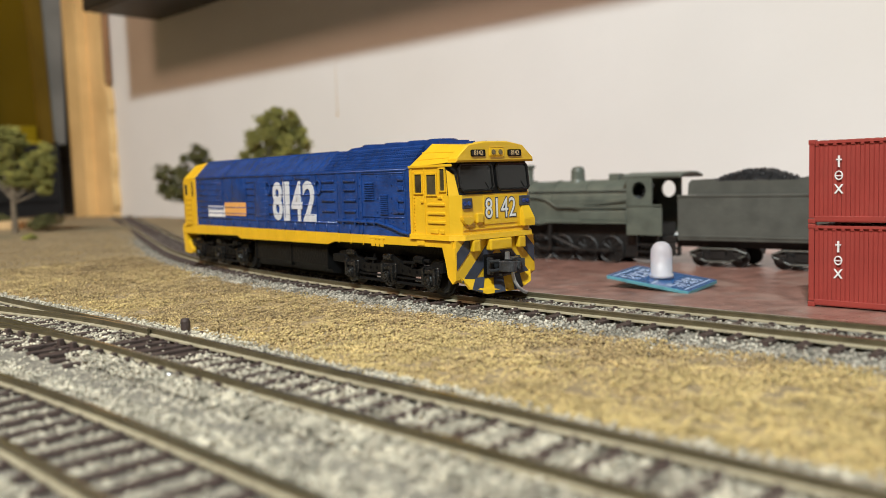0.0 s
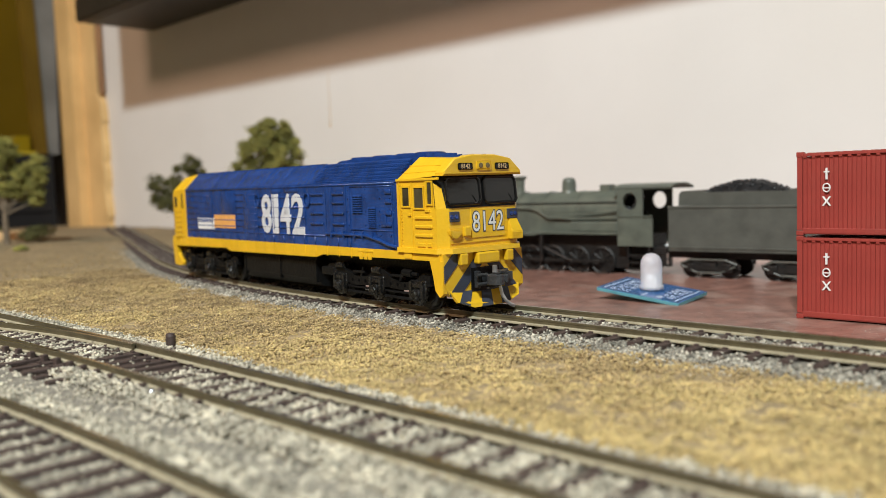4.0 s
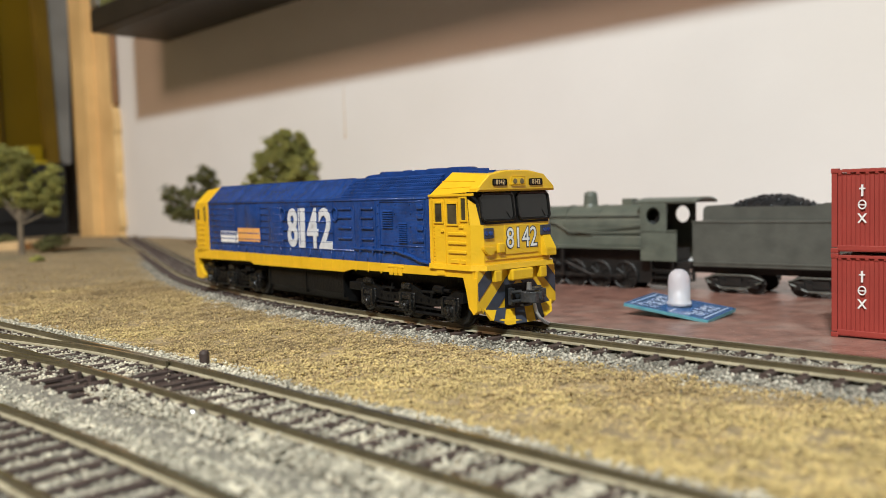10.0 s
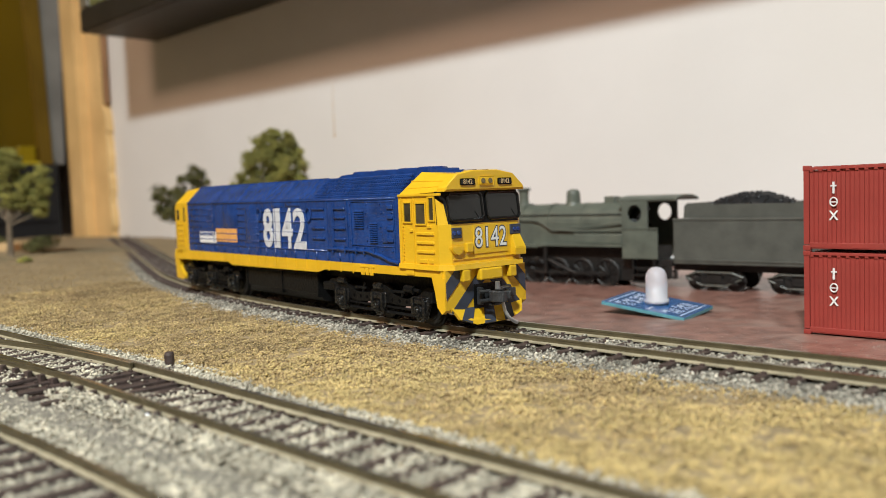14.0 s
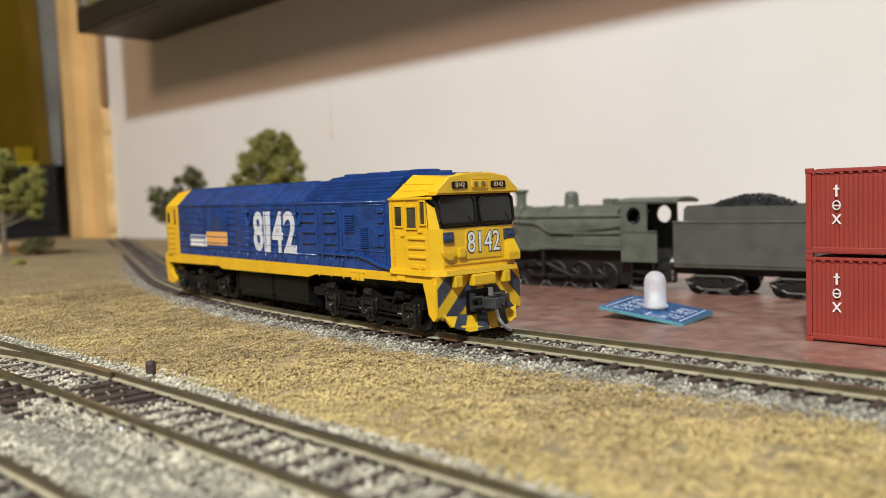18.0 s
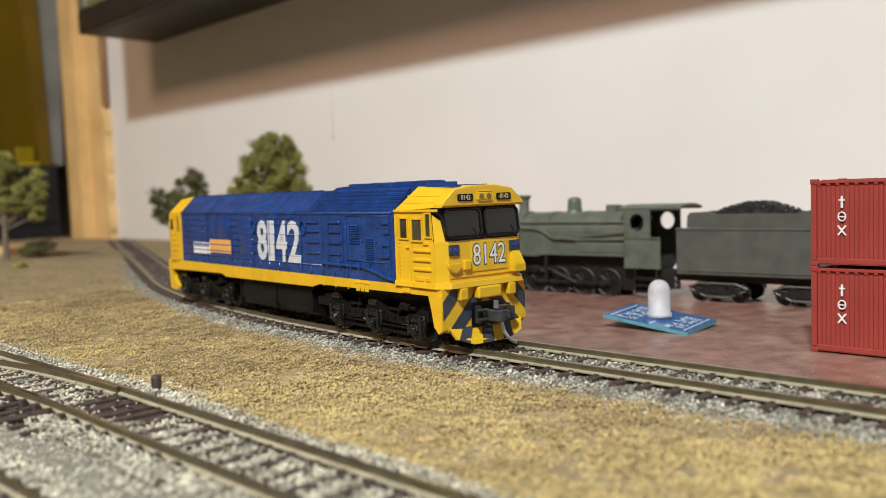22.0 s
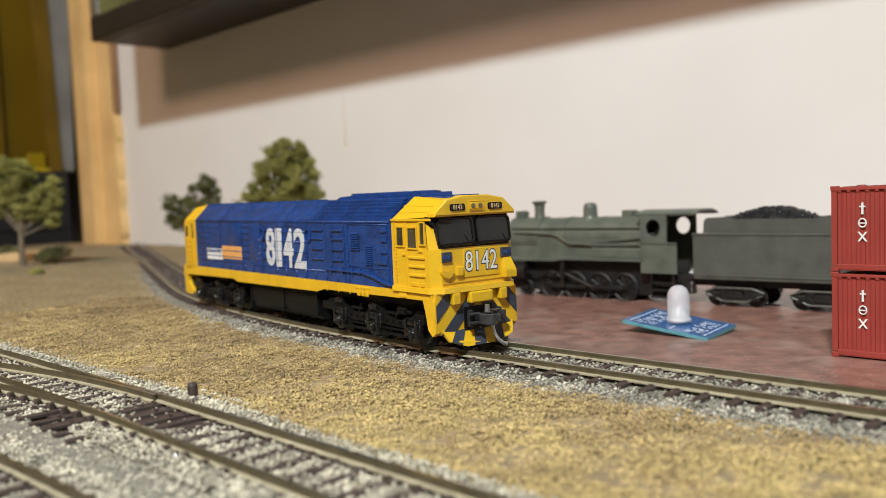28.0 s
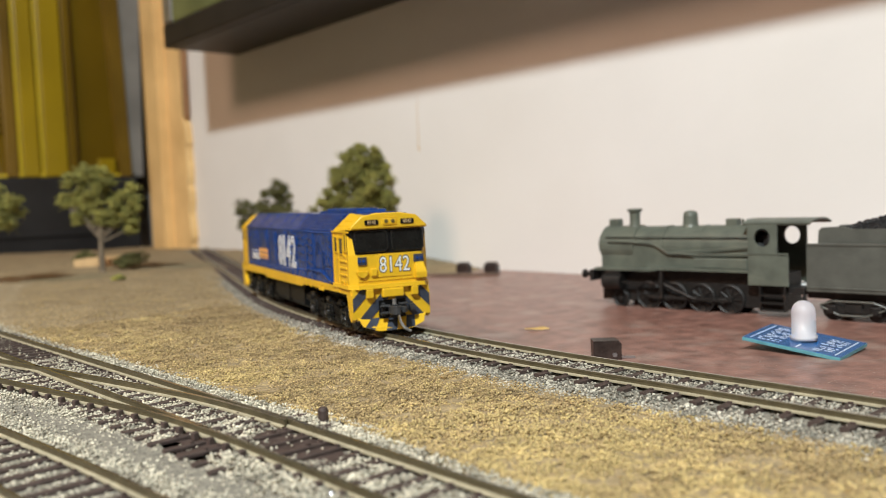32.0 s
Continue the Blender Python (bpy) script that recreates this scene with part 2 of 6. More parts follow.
# ---- mesh helpers ----
def part(name, bm, mat, parent=None, label=""):
    """Links a bmesh as one mesh object, under a thing or a part."""
    me = bpy.data.meshes.new(name)
    bm.to_mesh(me)
    bm.free()
    me.materials.append(mat)
    ob = new(name, me)
    if parent is not None:
        ob.parent = parent
    if label:
        tagged(ob, label)
    return ob


def pieces(name, boxes, mat, parent, bevel=0.0, label=""):
    """Separate small box parts in millimetres, one object each."""
    for b in boxes:
        bm = bmesh.new()
        box(bm, *b, MM, bevel)
        part(name, bm, mat, parent, label)


def beads(name, lines, r, mat, parent):
    """Separate half-round beads in millimetres between two points, one object each."""
    for p0, p1 in lines:
        bm = bmesh.new()
        tube(bm, p0, p1, r, r, 12, MM)
        for f in bm.faces:
            f.smooth = len(f.verts) == 4
        part(name, bm, mat, parent)


def thing(name, label, category, group="", at=None, kind=""):
    ob = new(name)
    ob.empty_display_size = 0.01
    if at is not None:
        ob.matrix_basis = at
    return tagged(ob, label, category, group, kind)


def structure(name, bm, mat, label, category):
    return tagged(part(name, bm, mat), label, category, kind="structure")


def box(bm, x0, x1, y0, y1, z0, z1, s=1.0, bevel=0.0):
    vs = [bm.verts.new((x * s, y * s, z * s)) for x in (x0, x1) for y in (y0, y1) for z in (z0, z1)]
    fs = [bm.faces.new([vs[i] for i in q]) for q in ((0, 1, 3, 2), (4, 6, 7, 5), (0, 4, 5, 1), (2, 3, 7, 6), (0, 2, 6, 4), (1, 5, 7, 3))]
    if bevel:
        bmesh.ops.bevel(bm, geom=list({e for f in fs for e in f.edges}), offset=bevel * s, segments=2, affect="EDGES", profile=0.5)
    return vs


def prism(bm, outline, a, b, axis="x", s=1.0):
    """A closed outline swept along an axis from a to b."""
    def place(u, v, w):
        return {"x": (w, u, v), "y": (u, w, v), "z": (u, v, w)}[axis]
    r0 = [bm.verts.new([c * s for c in place(u, v, a)]) for u, v in outline]
    r1 = [bm.verts.new([c * s for c in place(u, v, b)]) for u, v in outline]
    n = len(outline)
    faces = [bm.faces.new(r0), bm.faces.new(r1[::-1])]
    for i in range(n):
        faces.append(bm.faces.new((r0[i], r1[i], r1[(i + 1) % n], r0[(i + 1) % n])))
    bmesh.ops.recalc_face_normals(bm, faces=faces)
    return faces


def loft(bm, rings, s=1.0, cap=True):
    rows = [[bm.verts.new([c * s for c in p]) for p in ring] for ring in rings]
    n = len(rows[0])
    faces = []
    for a, b in zip(rows, rows[1:]):
        for i in range(n):
            faces.append(bm.faces.new((a[i], b[i], b[(i + 1) % n], a[(i + 1) % n])))
    if cap:
        faces += [bm.faces.new(rows[0]), bm.faces.new(rows[-1][::-1])]
    bmesh.ops.recalc_face_normals(bm, faces=faces)
    return faces


def tube(bm, p0, p1, r0, r1=None, seg=12, s=1.0):
    p0, p1 = Vector(p0), Vector(p1)
    r1 = r0 if r1 is None else r1
    q = (p1 - p0).to_track_quat("Z", "Y").to_matrix()
    rings = [[p + q @ Vector((r * math.cos(2 * math.pi * i / seg), r * math.sin(2 * math.pi * i / seg), 0)) for i in range(seg)] for p, r in ((p0, r0), (p1, r1))]
    return loft(bm, rings, s)


def turned(bm, profile, centre=(0, 0), seg=20, s=1.0):
    """A profile of (radius, height) turned about an upright axis."""
    rings = [[(centre[0] + r * math.cos(2 * math.pi * i / seg), centre[1] + r * math.sin(2 * math.pi * i / seg), z) for i in range(seg)] for r, z in profile]
    return loft(bm, rings, s)


def wire(bm, points, r, seg=8, s=1.0):
    for a, b in zip(points, points[1:]):
        tube(bm, a, b, r, r, seg, s)


def lettering(name, words, height, depth, mat, parent, m, squeeze=0.7, bold=0.0, label=""):
    """Words in the built-in font, centred, as a mesh."""
    cu = bpy.data.curves.new(name, "FONT")
    cu.body, cu.size, cu.extrude, cu.offset = words, 1.0, 0.01, bold
    cu.align_x, cu.align_y = "CENTER", "CENTER"
    cu.resolution_u = 3
    tmp = bpy.data.objects.new(name + "_tmp", cu)
    scene.collection.objects.link(tmp)
    me = bpy.data.meshes.new_from_object(tmp.evaluated_get(bpy.context.evaluated_depsgraph_get()))
    bpy.data.objects.remove(tmp)
    bpy.data.curves.remove(cu)
    k = height / 0.70
    me.transform(Matrix.Diagonal((k * squeeze, k, depth / 0.02, 1)))
    me.materials.clear()
    me.materials.append(mat)
    ob = new(name, me)
    ob.parent = parent
    ob.matrix_basis = m
    if label:
        tagged(ob, label)
    return ob


def digit_row(name, digits, z0, z1, depth, mat, parent, y, turn, bold, label=""):
    """Tall narrow digits on a side, each fitted between its own two edges; digits: (character, x0, x1) in millimetres."""
    for word, x0, x1 in digits:
        ob = lettering(name, word, 1.0, 0.02, mat, parent, Matrix.Identity(4), 1.0, bold, label)
        co = np.empty(len(ob.data.vertices) * 3)
        ob.data.vertices.foreach_get("co", co)
        co = co.reshape(-1, 3)
        lo, hi = co.min(0), co.max(0)
        co = (co - (lo + hi) / 2) / (hi - lo) * np.array((x1 - x0, z1 - z0, depth)) * MM
        ob.data.vertices.foreach_set("co", co.ravel())
        ob.data.update()
        ob.matrix_basis = Matrix.Translation(((x0 + x1) / 2 * MM * (1 if turn == 0 else -1), y * MM, (z0 + z1) / 2 * MM)) @ pose(0, 0, 0, 90, 0, turn)


def mesh_from(name, verts, faces, mat):
    me = bpy.data.meshes.new(name)
    me.from_pydata(verts, [], faces)
    me.materials.append(mat)
    return me


STONE_V = np.array([(1, 0, 0), (-1, 0, 0), (0, 1, 0), (0, -1, 0), (0, 0, 1), (0, 0, -1)], float)
STONE_F = np.array([(0, 2, 4), (2, 1, 4), (1, 3, 4), (3, 0, 4), (2, 0, 5), (1, 2, 5), (3, 1, 5), (0, 3, 5)])


def grains(name, places, lo, hi, mat, label, category, flat=0.75, rng=None):
    """Many small rough grains in one mesh."""
    n = len(places)
    size = rng.uniform(lo, hi, n)
    v = STONE_V[None] * (size[:, None, None] * rng.uniform(0.6, 1.25, (n, 6, 1)))
    a = rng.normal(size=(n, 3, 3))
    q, _ = np.linalg.qr(a)
    v = np.einsum("nij,nkj->nki", q, v)
    v[:, :, 2] *= flat
    v += places[:, None]
    f = STONE_F[None] + 6 * np.arange(n)[:, None, None]
    me = bpy.data.meshes.new(name)
    me.vertices.add(n * 6)
    me.vertices.foreach_set("co", v.ravel())
    me.loops.add(n * 24)
    me.loops.foreach_set("vertex_index", f.ravel().astype(np.int32))
    me.polygons.add(n * 8)
    me.polygons.foreach_set("loop_start", np.arange(0, n * 24, 3, dtype=np.int32))
    me.update(calc_edges=True)
    me.validate()
    me.materials.append(mat)
    return tagged(new(name, me), label, category, kind="stuff")


# ---- track lines: each a list of (x, y) from the right end to the left ----
RAIL_TOP_Z = 0.0125
GROUND_Z = 0.0088
BEND = 0.85
TURN = 0.375


def main_line(d):
    """Centre and heading of the main line at d metres to the left of where its bend begins."""
    if d <= 0:
        return -0.07 - d, -0.102, 0.0
    a = min(d / BEND, TURN)
    x, y = -0.07 - BEND * math.sin(a), -0.102 + BEND * (1 - math.cos(a))
    rest = max(0.0, d - TURN * BEND)
    return x - rest * math.cos(a), y + rest * math.sin(a), a


def line_points(fn, d0, d1, step=0.01):
    n = max(2, int(round((d1 - d0) / step)) + 1)
    return [fn(d0 + (d1 - d0) * i / (n - 1)) for i in range(n)]


def yard_through(d):
    """The yard's through road, nearly straight, then bending away to the far corner."""
    x = 0.32 - d
    y = -0.2095 - 0.028 * max(0.0, -0.10 - x)
    far = max(0.0, -0.36 - x)
    y += far * far / 1.5
    slope = -0.028 * (x < -0.10) + 2 * far / 1.5
    return x, y, math.atan(slope)


def yard_branch(d):
    """The road that leaves the through road at the points."""
    x = 0.0 - d
    k = max(0.0, -0.085 - x)
    k1 = min(k, 0.075)
    y = -0.2095 - k1 * k1 / 0.76 - (k - k1) * 2 * 0.075 / 0.76
    return x, y, math.atan(-2 * k1 / 0.76)


def siding(d):
    x = 0.22 - d
    k = max(0.0, -0.0 - x)
    k1 = min(k, 0.12)
    return x, -0.2535 - k1 * k1 / 2.2 - (k - k1) * 2 * k1 / 2.2, math.atan(-2 * k1 / 2.2)


def distance_to(points, xs, ys):
    """Distance of places from a line of points, and the side."""
    best = np.full(xs.shape, 9.0)
    p = np.array([(a, b) for a, b, _ in points])
    for (x0, y0), (x1, y1) in zip(p, p[1:]):
        dx, dy = x1 - x0, y1 - y0
        l2 = dx * dx + dy * dy
        u = np.clip(((xs - x0) * dx + (ys - y0) * dy) / l2, 0, 1)
        best = np.minimum(best, np.hypot(xs - x0 - u * dx, ys - y0 - u * dy))
    return best


MAIN = line_points(main_line, -0.62, 1.00, 0.02)
THROUGH = line_points(yard_through, 0.0, 1.02, 0.02)
BRANCH = line_points(yard_branch, 0.05, 0.42, 0.02)
SIDING = line_points(siding, 0.0, 0.50, 0.02)
LINES = (MAIN, THROUGH, BRANCH, SIDING)


def main_y(xs):
    p = np.array([(a, b) for a, b, _ in MAIN])[::-1]
    return np.interp(xs, p[:, 0], p[:, 1])


def ground_height(xs, ys):
    """The scenic ground: level beside the tracks, falling to the bare board beyond the main line."""
    beyond = ys - main_y(xs) - 0.0125
    fall = np.clip(beyond / 0.006, 0, 1)
    left = np.clip((-0.42 - xs) / 0.12, 0, 1)
    h = GROUND_Z * (1 - fall * (1 - left)) - 0.004 * fall * (1 - left)
    h = h + 0.004 * np.clip((-0.5 - xs) / 0.25, 0, 1) * np.exp(-((ys + 0.03) / 0.12) ** 2)
    near = np.minimum.reduce([distance_to(l, xs, ys) for l in LINES])
    rough = np.sin(xs * 61 + 1.3 * np.sin(ys * 47)) * np.sin(ys * 73 + 1.1 * np.sin(xs * 39)) * 0.0005
    return h + rough * np.clip((near - 0.022) / 0.02, 0, 1)


# ---- room and layout base ----
WALL_Y = 0.226


def room():
    bm = bmesh.new(); box(bm, -1.155, 1.6, WALL_Y, WALL_Y + 0.1, -0.95, 1.62)
    structure("wall_back", bm, WALL, "white painted plaster wall behind the layout", "wall")
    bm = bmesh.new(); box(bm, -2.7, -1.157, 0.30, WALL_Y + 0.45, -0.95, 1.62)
    structure("wall_recess", bm, RECESS, "wall beyond the door frame, its dimness put into the grey", "wall")
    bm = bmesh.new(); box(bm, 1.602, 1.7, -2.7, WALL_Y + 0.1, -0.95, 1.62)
    structure("wall_right", bm, ROOM, "unseen room wall, coloured dark to limit bounced light", "wall")
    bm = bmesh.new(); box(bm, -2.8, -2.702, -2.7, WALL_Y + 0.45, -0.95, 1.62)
    structure("wall_left", bm, ROOM, "unseen room wall, coloured dark to limit bounced light", "wall")
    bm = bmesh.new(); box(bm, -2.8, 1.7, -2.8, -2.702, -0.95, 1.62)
    structure("wall_front", bm, ROOM, "unseen room wall, coloured dark to limit bounced light", "wall")
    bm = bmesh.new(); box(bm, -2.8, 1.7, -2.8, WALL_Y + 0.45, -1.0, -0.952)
    structure("floor", bm, FLOORM, "unseen room floor, coloured dark brown to limit bounced light", "floor")
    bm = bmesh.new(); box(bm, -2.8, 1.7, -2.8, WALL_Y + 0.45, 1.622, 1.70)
    structure("ceiling", bm, ROOM, "unseen ceiling, coloured dark to limit bounced light", "ceiling")
    lamp = thing("ceiling_lamp", "round ceiling lamp with a frosted diffuser", "lamp", at=pose(0.56, -1.295, 1.60))
    bm = bmesh.new(); turned(bm, [(0.13, 0.02), (0.13, 0.0), (0.125, -0.012)], seg=32)
    part("lamp_base", bm, ROOM, lamp)
    bm = bmesh.new(); turned(bm, [(0.135, -0.012), (0.14, -0.02), (0.135, -0.028)], seg=32)
    part("lamp_diffuser", bm, LAMP_GLOW, lamp)
    lamp = thing("pendant_lamp", "round pendant lamp with a warm frosted diffuser", "lamp", at=pose(-0.45, -1.55, 1.42))
    bm = bmesh.new(); turned(bm, [(0.05, 0.12), (0.30, 0.05), (0.37, 0.0), (0.365, -0.012)], seg=32)
    part("shade", bm, ROOM, lamp)
    bm = bmesh.new(); tube(bm, (0, 0, 0.11), (0, 0, 0.201), 0.004)
    part("cord", bm, FRAME, lamp)
    bm = bmesh.new(); turned(bm, [(0.36, -0.013), (0.365, -0.02), (0.35, -0.03)], seg=32)
    part("lamp_diffuser", bm, LAMP_GLOW, lamp)



def layout_base():
    bm = bmesh.new(); box(bm, -1.24, 1.0, -0.44, WALL_Y - 0.001, -0.018, 0.0)
    structure("baseboard", bm, BOARD, "maroon painted baseboard of the model railway", "baseboard")
    xs = np.concatenate([np.linspace(-1.23, -0.5, 74), np.linspace(-0.494, 0.42, 230), np.linspace(0.44, 0.98, 28)])
    ys = np.concatenate([np.linspace(-0.435, -0.30, 16), np.linspace(-0.296, WALL_Y - 0.002, 190)])
    gx, gy = np.meshgrid(xs, ys, indexing="ij")
    gz = ground_height(gx, gy)
    n, m = gx.shape
    verts = np.stack([gx, gy, gz], -1).reshape(-1, 3)
    low = (gz < -0.0005)
    faces = []
    for i in range(n - 1):
        for j in range(m - 1):
            if low[i, j] and low[i + 1, j] and low[i, j + 1] and low[i + 1, j + 1]:
                continue
            faces.append((i * m + j, (i + 1) * m + j, (i + 1) * m + j + 1, i * m + j + 1))
    ob = new("ground", mesh_from("ground", verts.tolist(), faces, SOIL))
    for p in ob.data.polygons:
        p.use_smooth = True
    tagged(ob, "brown scenic earth beside the model tracks", "ground", kind="structure")


def wall_cabinet():
    cab = thing("wall_cabinet", "dark framed cabinet with a green glossy front on the wall", "cabinet")
    bm = bmesh.new(); box(bm, -0.905, 0.75, 0.135, WALL_Y - 0.002, 0.262, 0.60, bevel=0.002)
    part("carcass", bm, FRAME, cab)
    bm = bmesh.new(); box(bm, -0.882, 0.73, 0.1275, 0.1345, 0.290, 0.585, bevel=0.001)
    part("front_panel", bm, GREEN_PANEL, cab, "green glossy panel")
    bm = bmesh.new(); box(bm, -0.905, 0.75, 0.125, 0.1345, 0.262, 0.2895, bevel=0.002)
    part("bottom_rail", bm, FRAME, cab)
    bm = bmesh.new(); box(bm, -0.905, -0.8825, 0.125, 0.1345, 0.290, 0.60, bevel=0.002)
    part("side_stile", bm, FRAME_METAL, cab, "silver-grey side edge")


def door_frame():
    f = thing("door_frame", "varnished pine door frame with a rough lower edge", "door frame")
    random.seed(4)
    pts = [(-1.146, 0.0)]
    z = 0.0
    while z < 0.168:
        pts.append((-1.056 + random.uniform(-0.0035, 0.0015), z))
        z += random.uniform(0.006, 0.016)
    pts += [(-1.056, 0.174), (-1.058, 0.187), (-1.063, 0.194), (-1.065, 0.211), (-1.065, 1.2), (-1.130, 1.2), (-1.134, 0.4)]
    bm = bmesh.new(); prism(bm, pts, 0.2145, WALL_Y - 0.0005, "y")
    part("jamb", bm, WOOD, f)
    bm = bmesh.new(); prism(bm, [(-1.1700, 0.2255), (-1.1700, 0.2060), (-1.1640, 0.2020), (-1.1540, 0.2005), (-1.1125, 0.2000), (-1.1125, 0.2255)], 0.0, 1.2, "z")
    part("architrave", bm, WOOD, f)
    bm = bmesh.new(); box(bm, -1.0645, -1.0555, 0.2160, WALL_Y - 0.001, 0.196, 1.2, bevel=0.003)
    part("jamb_edge", bm, WOOD_DARK, f, "inner edge in a darker pine colour for its shade")



def machine():
    m = thing("amber_cabinet", "amber acrylic machine enclosure on a dark base", "machine")
    bm = bmesh.new(); box(bm, -1.75, -1.36, -0.32, 0.262, -0.02, 0.127, bevel=0.005)
    base = part("base", bm, NAVY, m, "black machine base")
    bm = bmesh.new(); box(bm, -1.3598, -1.356, -0.30, 0.25, 0.030, 0.036, bevel=0.001)
    part("seam", bm, NAVY, base)
    bm = bmesh.new(); box(bm, -1.74, -1.3752, -0.31, 0.250, 0.1275, 1.0)
    part("panel", bm, AMBER, m, "dark amber acrylic panel")
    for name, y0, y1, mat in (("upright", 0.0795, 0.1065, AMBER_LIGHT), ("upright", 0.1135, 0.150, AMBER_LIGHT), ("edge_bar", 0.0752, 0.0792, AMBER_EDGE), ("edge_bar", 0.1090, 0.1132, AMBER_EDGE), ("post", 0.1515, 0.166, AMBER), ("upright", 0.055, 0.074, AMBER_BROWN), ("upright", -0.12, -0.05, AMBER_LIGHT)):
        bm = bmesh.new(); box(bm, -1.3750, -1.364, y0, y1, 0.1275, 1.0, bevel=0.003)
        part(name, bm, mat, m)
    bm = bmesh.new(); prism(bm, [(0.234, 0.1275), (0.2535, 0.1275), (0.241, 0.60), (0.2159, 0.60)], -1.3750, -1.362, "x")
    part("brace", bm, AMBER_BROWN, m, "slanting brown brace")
    # Added grey strip: covers the gap in place of the wall beyond.
    bm = bmesh.new(); prism(bm, [(0.2540, 0.1275), (0.274, 0.1275), (0.290, 0.60), (0.2415, 0.60)], -1.3750, -1.366, "x")
    part("gap_cover", bm, GREY_STRIP, m, "added grey strip standing in for the wall behind")
    bm = bmesh.new(); box(bm, -1.3750, -1.366, -0.30, 0.262, 0.1275, 0.1325, bevel=0.001)
    part("edge_bar", bm, AMBER_EDGE, m)
    bm = bmesh.new(); box(bm, -1.3750, -1.369, 0.200, 0.229, 0.133, 0.158, bevel=0.002)
    part("bracket", bm, AMBER_LIGHT, m)
    for k in range(14):
        bm = bmesh.new(); box(bm, -1.3750, -1.370, 0.020, 0.053, 0.20 + k * 0.012, 0.206 + k * 0.012, bevel=0.001)
        part("grille_slat", bm, AMBER_BROWN, m)
    bm = bmesh.new(); box(bm, -1.3598, -1.357, 0.145, 0.160, 0.066, 0.078, bevel=0.001)
    part("badge", bm, FRAME_METAL, base, "small pale plate")


# ---- track ----
RAIL_H = 2.1
RAIL_PROFILE = [(-1.15, 0), (1.15, 0), (1.15, 0.38), (0.33, 0.58), (0.33, 1.4), (0.48, 1.55), (0.48, 2.1), (-0.48, 2.1), (-0.48, 1.55), (-0.33, 1.4), (-0.33, 0.58), (-1.15, 0.38)]


def rail(name, points, side, parent, top=RAIL_TOP_Z, half=0.0089):
    """A rail swept along a track line, side -1 or +1 of it, or 0 for the line itself."""
    verts, faces, mats = [], [], []
    n = len(RAIL_PROFILE)
    for x, y, a in points:
        # heading to the left: (-cos a, sin a); its right-hand normal: (sin a, cos a)
        nx, ny = math.sin(a), math.cos(a)
        cx, cy = x + side * half * nx, y + side * half * ny
        for u, v in RAIL_PROFILE:
            verts.append((cx + u * MM * nx, cy + u * MM * ny, top - RAIL_H * MM + v * MM))
    for i in range(len(points) - 1):
        for k in range(n):
            faces.append((i * n + k, i * n + (k + 1) % n, (i + 1) * n + (k + 1) % n, (i + 1) * n + k))
            mats.append(1 if k in (1, 2, 10, 11) else (2 if k == 6 else 0))
    faces += [tuple(range(n))[::-1], tuple(range((len(points) - 1) * n, len(points) * n))]
    mats += [0, 0]
    me = mesh_from(name, verts, faces, RAIL)
    me.materials.append(RAIL_FOOT)
    me.materials.append(RAIL_TOP)
    me.polygons.foreach_set("material_index", mats)
    me.update()
    ob = new(name, me)
    ob.parent = parent
    return ob


def sleeper_mesh(length=0.030):
    bm = bmesh.new()
    l = length / 2 / MM
    prism(bm, [(-1.15, -2.2), (1.15, -2.2), (1.15, -0.2), (0.95, 0.0), (-0.95, 0.0), (-1.15, -0.2)], -l, l, "y", MM)
    for y in (-8.9, 8.9):
        for d in (-1.7, 1.7):
            box(bm, -0.6, 0.6, y + d - 0.4, y + d + 0.4, 0.0, 0.5, MM, 0.1)
    me = bpy.data.meshes.new("sleeper")
    bm.to_mesh(me); bm.free()
    me.materials.append(SLEEPER)
    return me


def sleepers(fn, d0, d1, parent, me, pitch=0.0078, aside=0.0, rng=random.Random(5)):
    d = d0
    while d < d1:
        x, y, a = fn(d)
        ob = new("sleeper", me)
        ob.parent = parent
        ob.matrix_basis = pose(x, y + aside, RAIL_TOP_Z - 0.0021, 0, 0, -math.degrees(a) + rng.uniform(-1.2, 1.2))
        d += pitch


